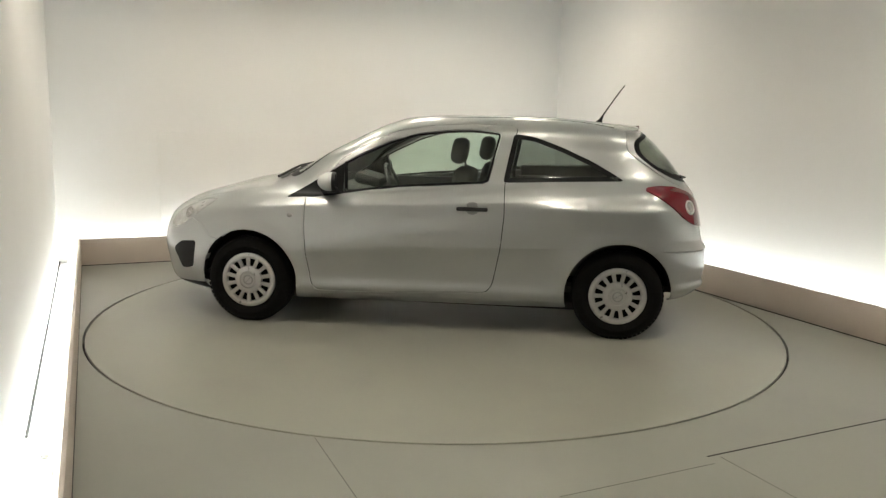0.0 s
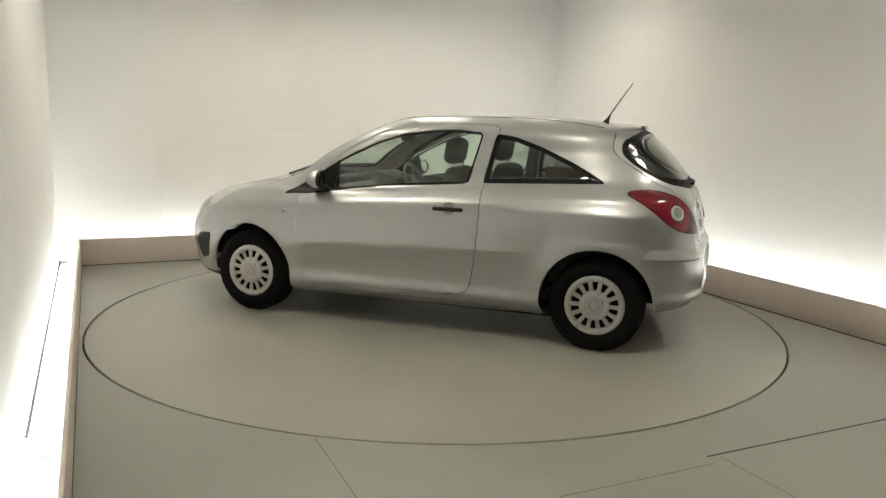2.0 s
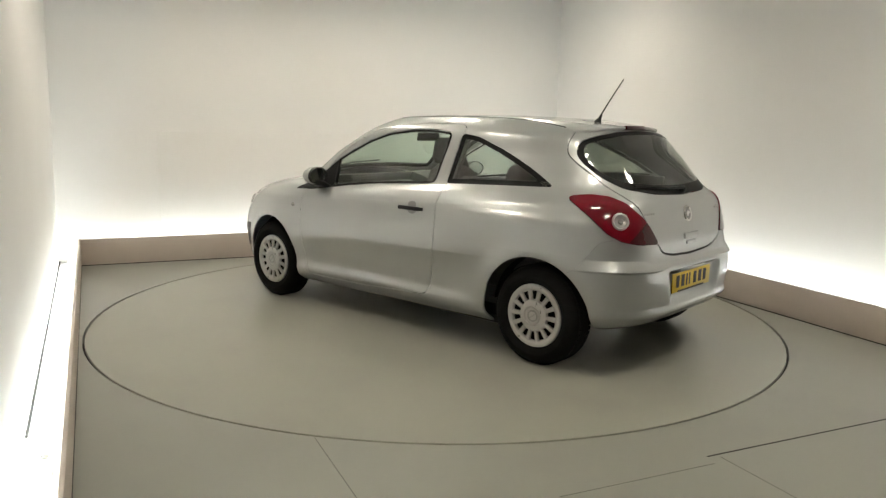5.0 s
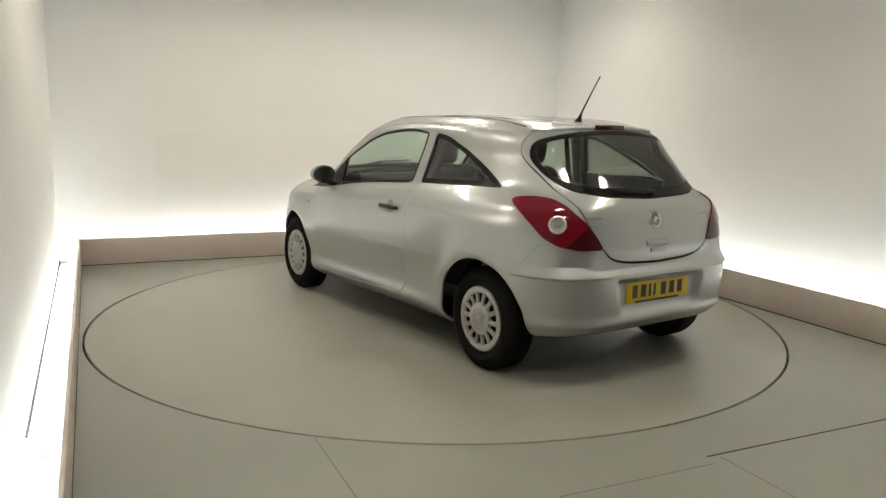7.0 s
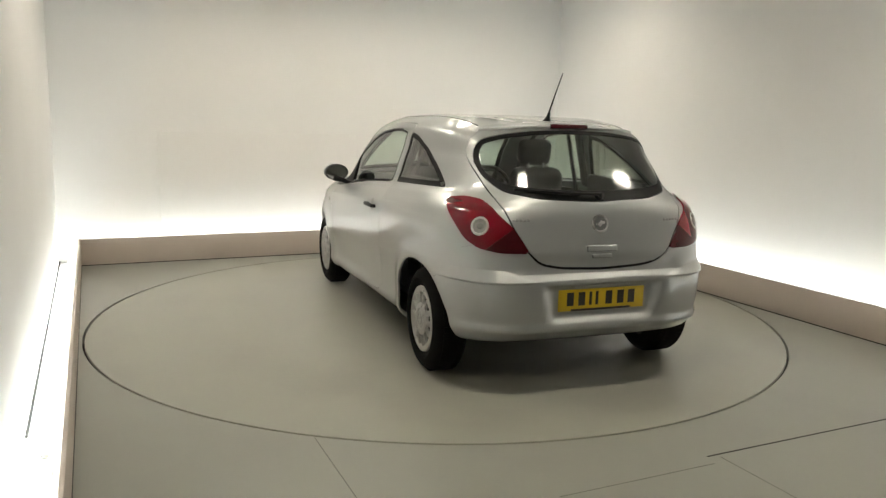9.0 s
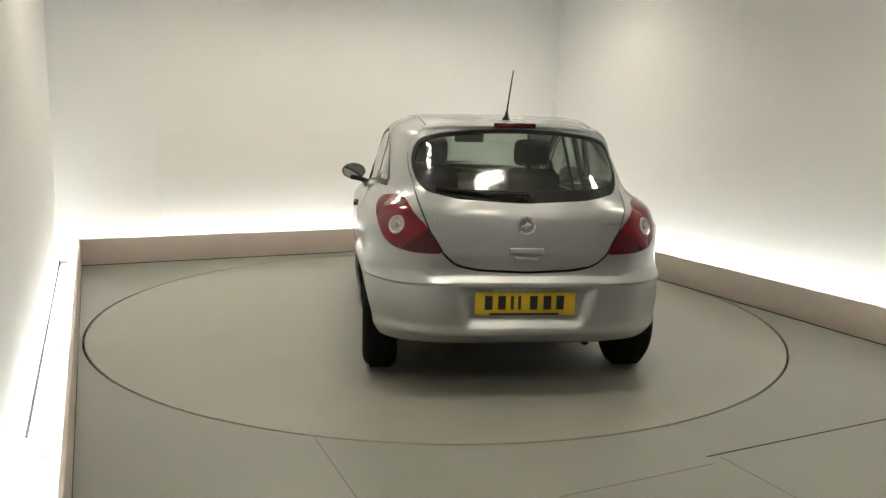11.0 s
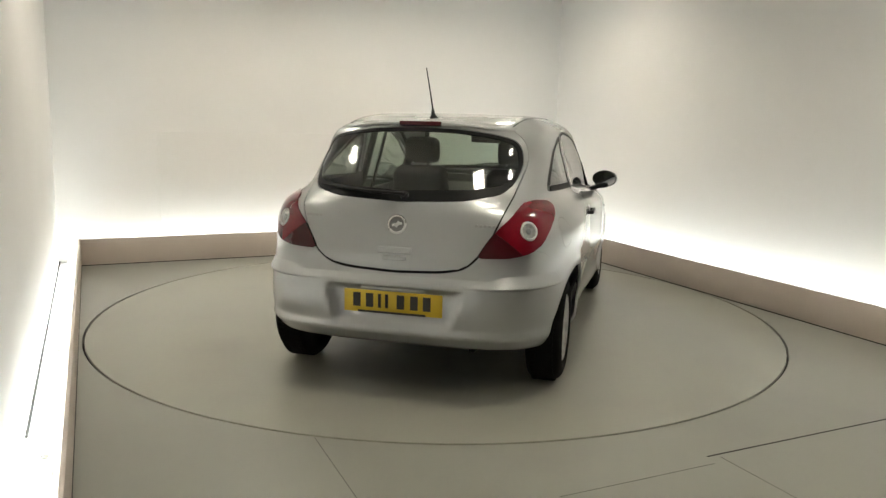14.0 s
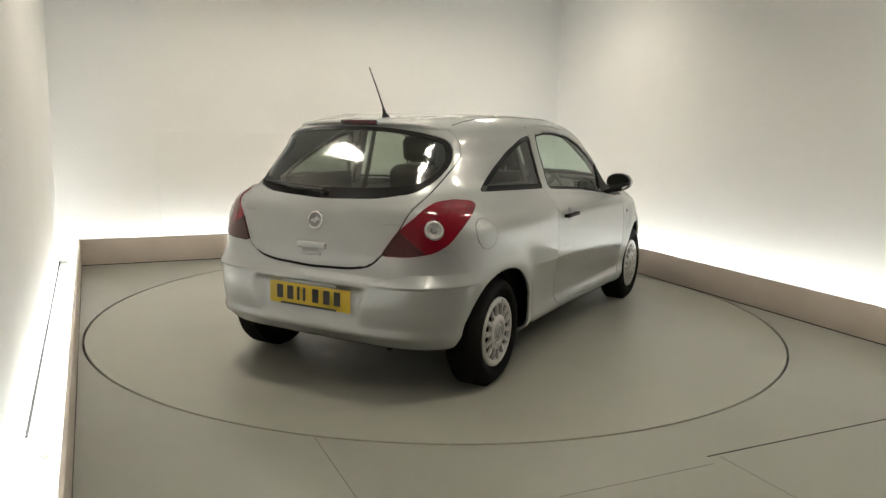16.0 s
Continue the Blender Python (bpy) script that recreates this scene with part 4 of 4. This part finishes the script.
    part("emblem", bar, M_CHROME, badge, "bright raised emblem")
    p, n = skin_at(SHELL, 0, (0.0, 0.752), -1)
    m = facing(p, n)
    bm = bmesh.new()
    box(bm, (0.180, 0.034, 0.016), m @ Matrix.Translation((0, 0.014, 0.005)), 0.006, 3)
    box(bm, (0.120, 0.022, 0.012), m @ Matrix.Translation((0, -0.026, 0.002)), 0.005, 3)
    part("gate_handle", bm, M_PAINT, GATE_OB, "silver tailgate grip")
    for y, w, z in ((0.455, 0.10, 0.918), (-0.452, 0.11, 0.906)):
        p, n = skin_at(SHELL, 0, (y, z), -1)
        bm = bmesh.new()
        m = facing(p, n)
        for k in range(5):
            box(bm, (w / 5 * 0.72, 0.013, 0.004), m @ Matrix.Translation(((k - 2) * w / 5, 0, 0.001)), 0.001)
        part("model_letters", bm, M_BADGE, GATE_OB, "small grey raised letters")
    # spoiler lip over the window, with the high brake light in it
    bm = bmesh.new()
    rows = []
    for k in range(33):
        y = -0.50 + 1.0 * k / 32
        z = 1.392 - 0.030 * (abs(y) / 0.5) ** 2.6
        p, n = skin_at(SHELL, 0, (y, z), -1)
        q, _ = skin_at(SHELL, 0, (y, z + 0.012), -1)
        out = 0.030 * (1 - (abs(y) / 0.52) ** 4)
        rows.append([bm.verts.new(v) for v in (q + Vector((0.05, 0, 0.012)), p + Vector((-out, 0, 0.010)), p + Vector((-out - 0.004, 0, 0.0)), p + Vector((-out + 0.002, 0, -0.007)), p + Vector((0.02, 0, -0.010)))])
    for a, b in zip(rows, rows[1:]):
        for j in range(4):
            bm.faces.new((a[j], b[j], b[j + 1], a[j + 1]))
    bmesh.ops.recalc_face_normals(bm, faces=bm.faces)
    part("spoiler_lip", bm, M_PAINT, GATE_OB, "silver roof spoiler lip")
    p, n = skin_at(SHELL, 0, (0.0, 1.392), -1)
    bm = box(bmesh.new(), (0.03, 0.235, 0.026), pose(p.x - 0.026, 0, p.z + 0.002, 0, 12, 0), 0.006, 2)
    part("brake_light", bm, M_DARKRED, GATE_OB, "dark red high brake light")
    a, n = skin_at(SHELL, 0, (-0.02, 1.030), -1)
    b, nb = skin_at(SHELL, 0, (0.43, 1.060), -1)
    bm = bmesh.new()
    disc(bm, 0.022, 0.04, facing(a, n, lift=0.012), 20, 0.008)
    c, nc = skin_at(SHELL, 0, (0.20, 1.042), -1)
    tube(bm, [a + n * 0.028, c + nc * 0.020, b + nb * 0.014], 0.009, 8, 0.55)
    part("rear_wiper", bm, M_BLACK, GATE_OB, "black rear wiper")
    bm = tube(bmesh.new(), [c + nc * 0.010 + Vector((0, -0.10, -0.008)), c + nc * 0.012 + Vector((0, 0.06, 0.008)), b + nb * 0.008 + Vector((0, 0.02, 0.004))], 0.007, 6)
    part("wiper_blade", bm, M_SEAL_GAP, GATE_OB)
    # plate with its figures as plain bars
    plate = group_at("number_plate")
    plate.parent = CAR
    tagged(plate, "yellow number plate with plain dark bars")
    pm = facing((-1.841, 0, 0.500), (-1, 0, 0.0))
    bm = box(bmesh.new(), (0.520, 0.116, 0.006), pm, 0.002)
    part("plate_base", bm, M_YELLOW, plate)
    for x in (-0.190, -0.118, -0.062, -0.022, 0.055, 0.130, 0.200):
        w = 0.016 if x in (-0.062, -0.022) else 0.040
        part("bar", box(bmesh.new(), (w, 0.072, 0.002), pm @ Matrix.Translation((x * 0.95 - 0.01, 0.006, 0.0035))), M_INK, plate)
    part("base_bar", box(bmesh.new(), (0.36, 0.011, 0.002), pm @ Matrix.Translation((-0.005, -0.053, 0.0035))), M_INK, plate)
    bm = box(bmesh.new(), (0.34, 0.016, 0.014), pm @ Matrix.Translation((0, 0.070, 0.0)), 0.004)
    part("plate_lamp", bm, M_PAINT, plate)
    # aerial
    z = ground_height(SHELL, -1.14, 0)
    bm = bmesh.new()
    lathe(bm, [(0.026, 0.0), (0.022, 0.010), (0.012, 0.030), (0.007, 0.060), (0, 0.062)], Matrix.Translation((-1.13, 0, z - 0.004)) @ pose(0, 0, 0, 0, -25, 0), 20)
    mast = part("aerial", bm, M_BLACK, CAR, "black whip aerial on the roof")
    bm = tube(bmesh.new(), [(-1.150, 0, z + 0.045), (-1.223, 0, z + 0.158), (-1.300, 0, z + 0.270)], 0.0050, 8, 0.6)
    part("whip", bm, M_BLACK, mast)
    # roof mouldings
    for s in (1, -1):
        pts = []
        for k in range(15):
            x = 0.16 - 1.36 * k / 14
            y = 0.505 + 0.012 * math.sin(math.pi * k / 14) - 0.03 * (k / 14) ** 2
            pts.append((x, s * y, ground_height(SHELL, x, s * y) - 0.001))
        part("roof_moulding", tube(bmesh.new(), pts, 0.004, 6), M_SEAL_GAP, CAR, "thin black roof moulding")
    # scuttle and front wipers
    scuttle, _ = cut(SHELL, within(rounded([(1.13, -0.50), (1.175, -0.4), (1.195, 0), (1.175, 0.4), (1.13, 0.50), (1.09, 0.50), (1.11, 0.4), (1.14, 0), (1.11, -0.4), (1.09, -0.50)], 0.03), seen_top, beyond(2, 1, 0.8)))
    panel("scuttle", scuttle, M_BLACK, CAR, "black plastic scuttle panel", gap=0.0, lip=0.006, lift=0.003)
    for y0, y1 in ((0.45, -0.12), (-0.10, -0.62)):
        z0, z1 = ground_height(SHELL, 1.15, y0), ground_height(SHELL, 1.09, y1)
        bm = tube(bmesh.new(), [(1.17, y0, z0 + 0.012), (1.10, (y0 + y1) / 2, (z0 + z1) / 2 + 0.045), (1.06, y1, z1 + 0.03)], 0.010, 8, 0.6)
        part("front_wiper", bm, M_BLACK, CAR, "black front wiper")


fittings()


# ---------------------------------------------------------------- what moves
def motions():
    """The table turns steadily and carries the car, which stands a little off its axis."""
    table, car = [], []
    for k in range(33):
        t = 0.5 * k
        a = 172.5 - 6.957 * t
        spin = pose(0, 0, 0, 0, 0, a)
        table.append((t, spin))
        car.append((t, spin @ pose(-0.010, -0.258, 0.0)))
    walk(TABLE, table)
    walk(CAR, car)


motions()
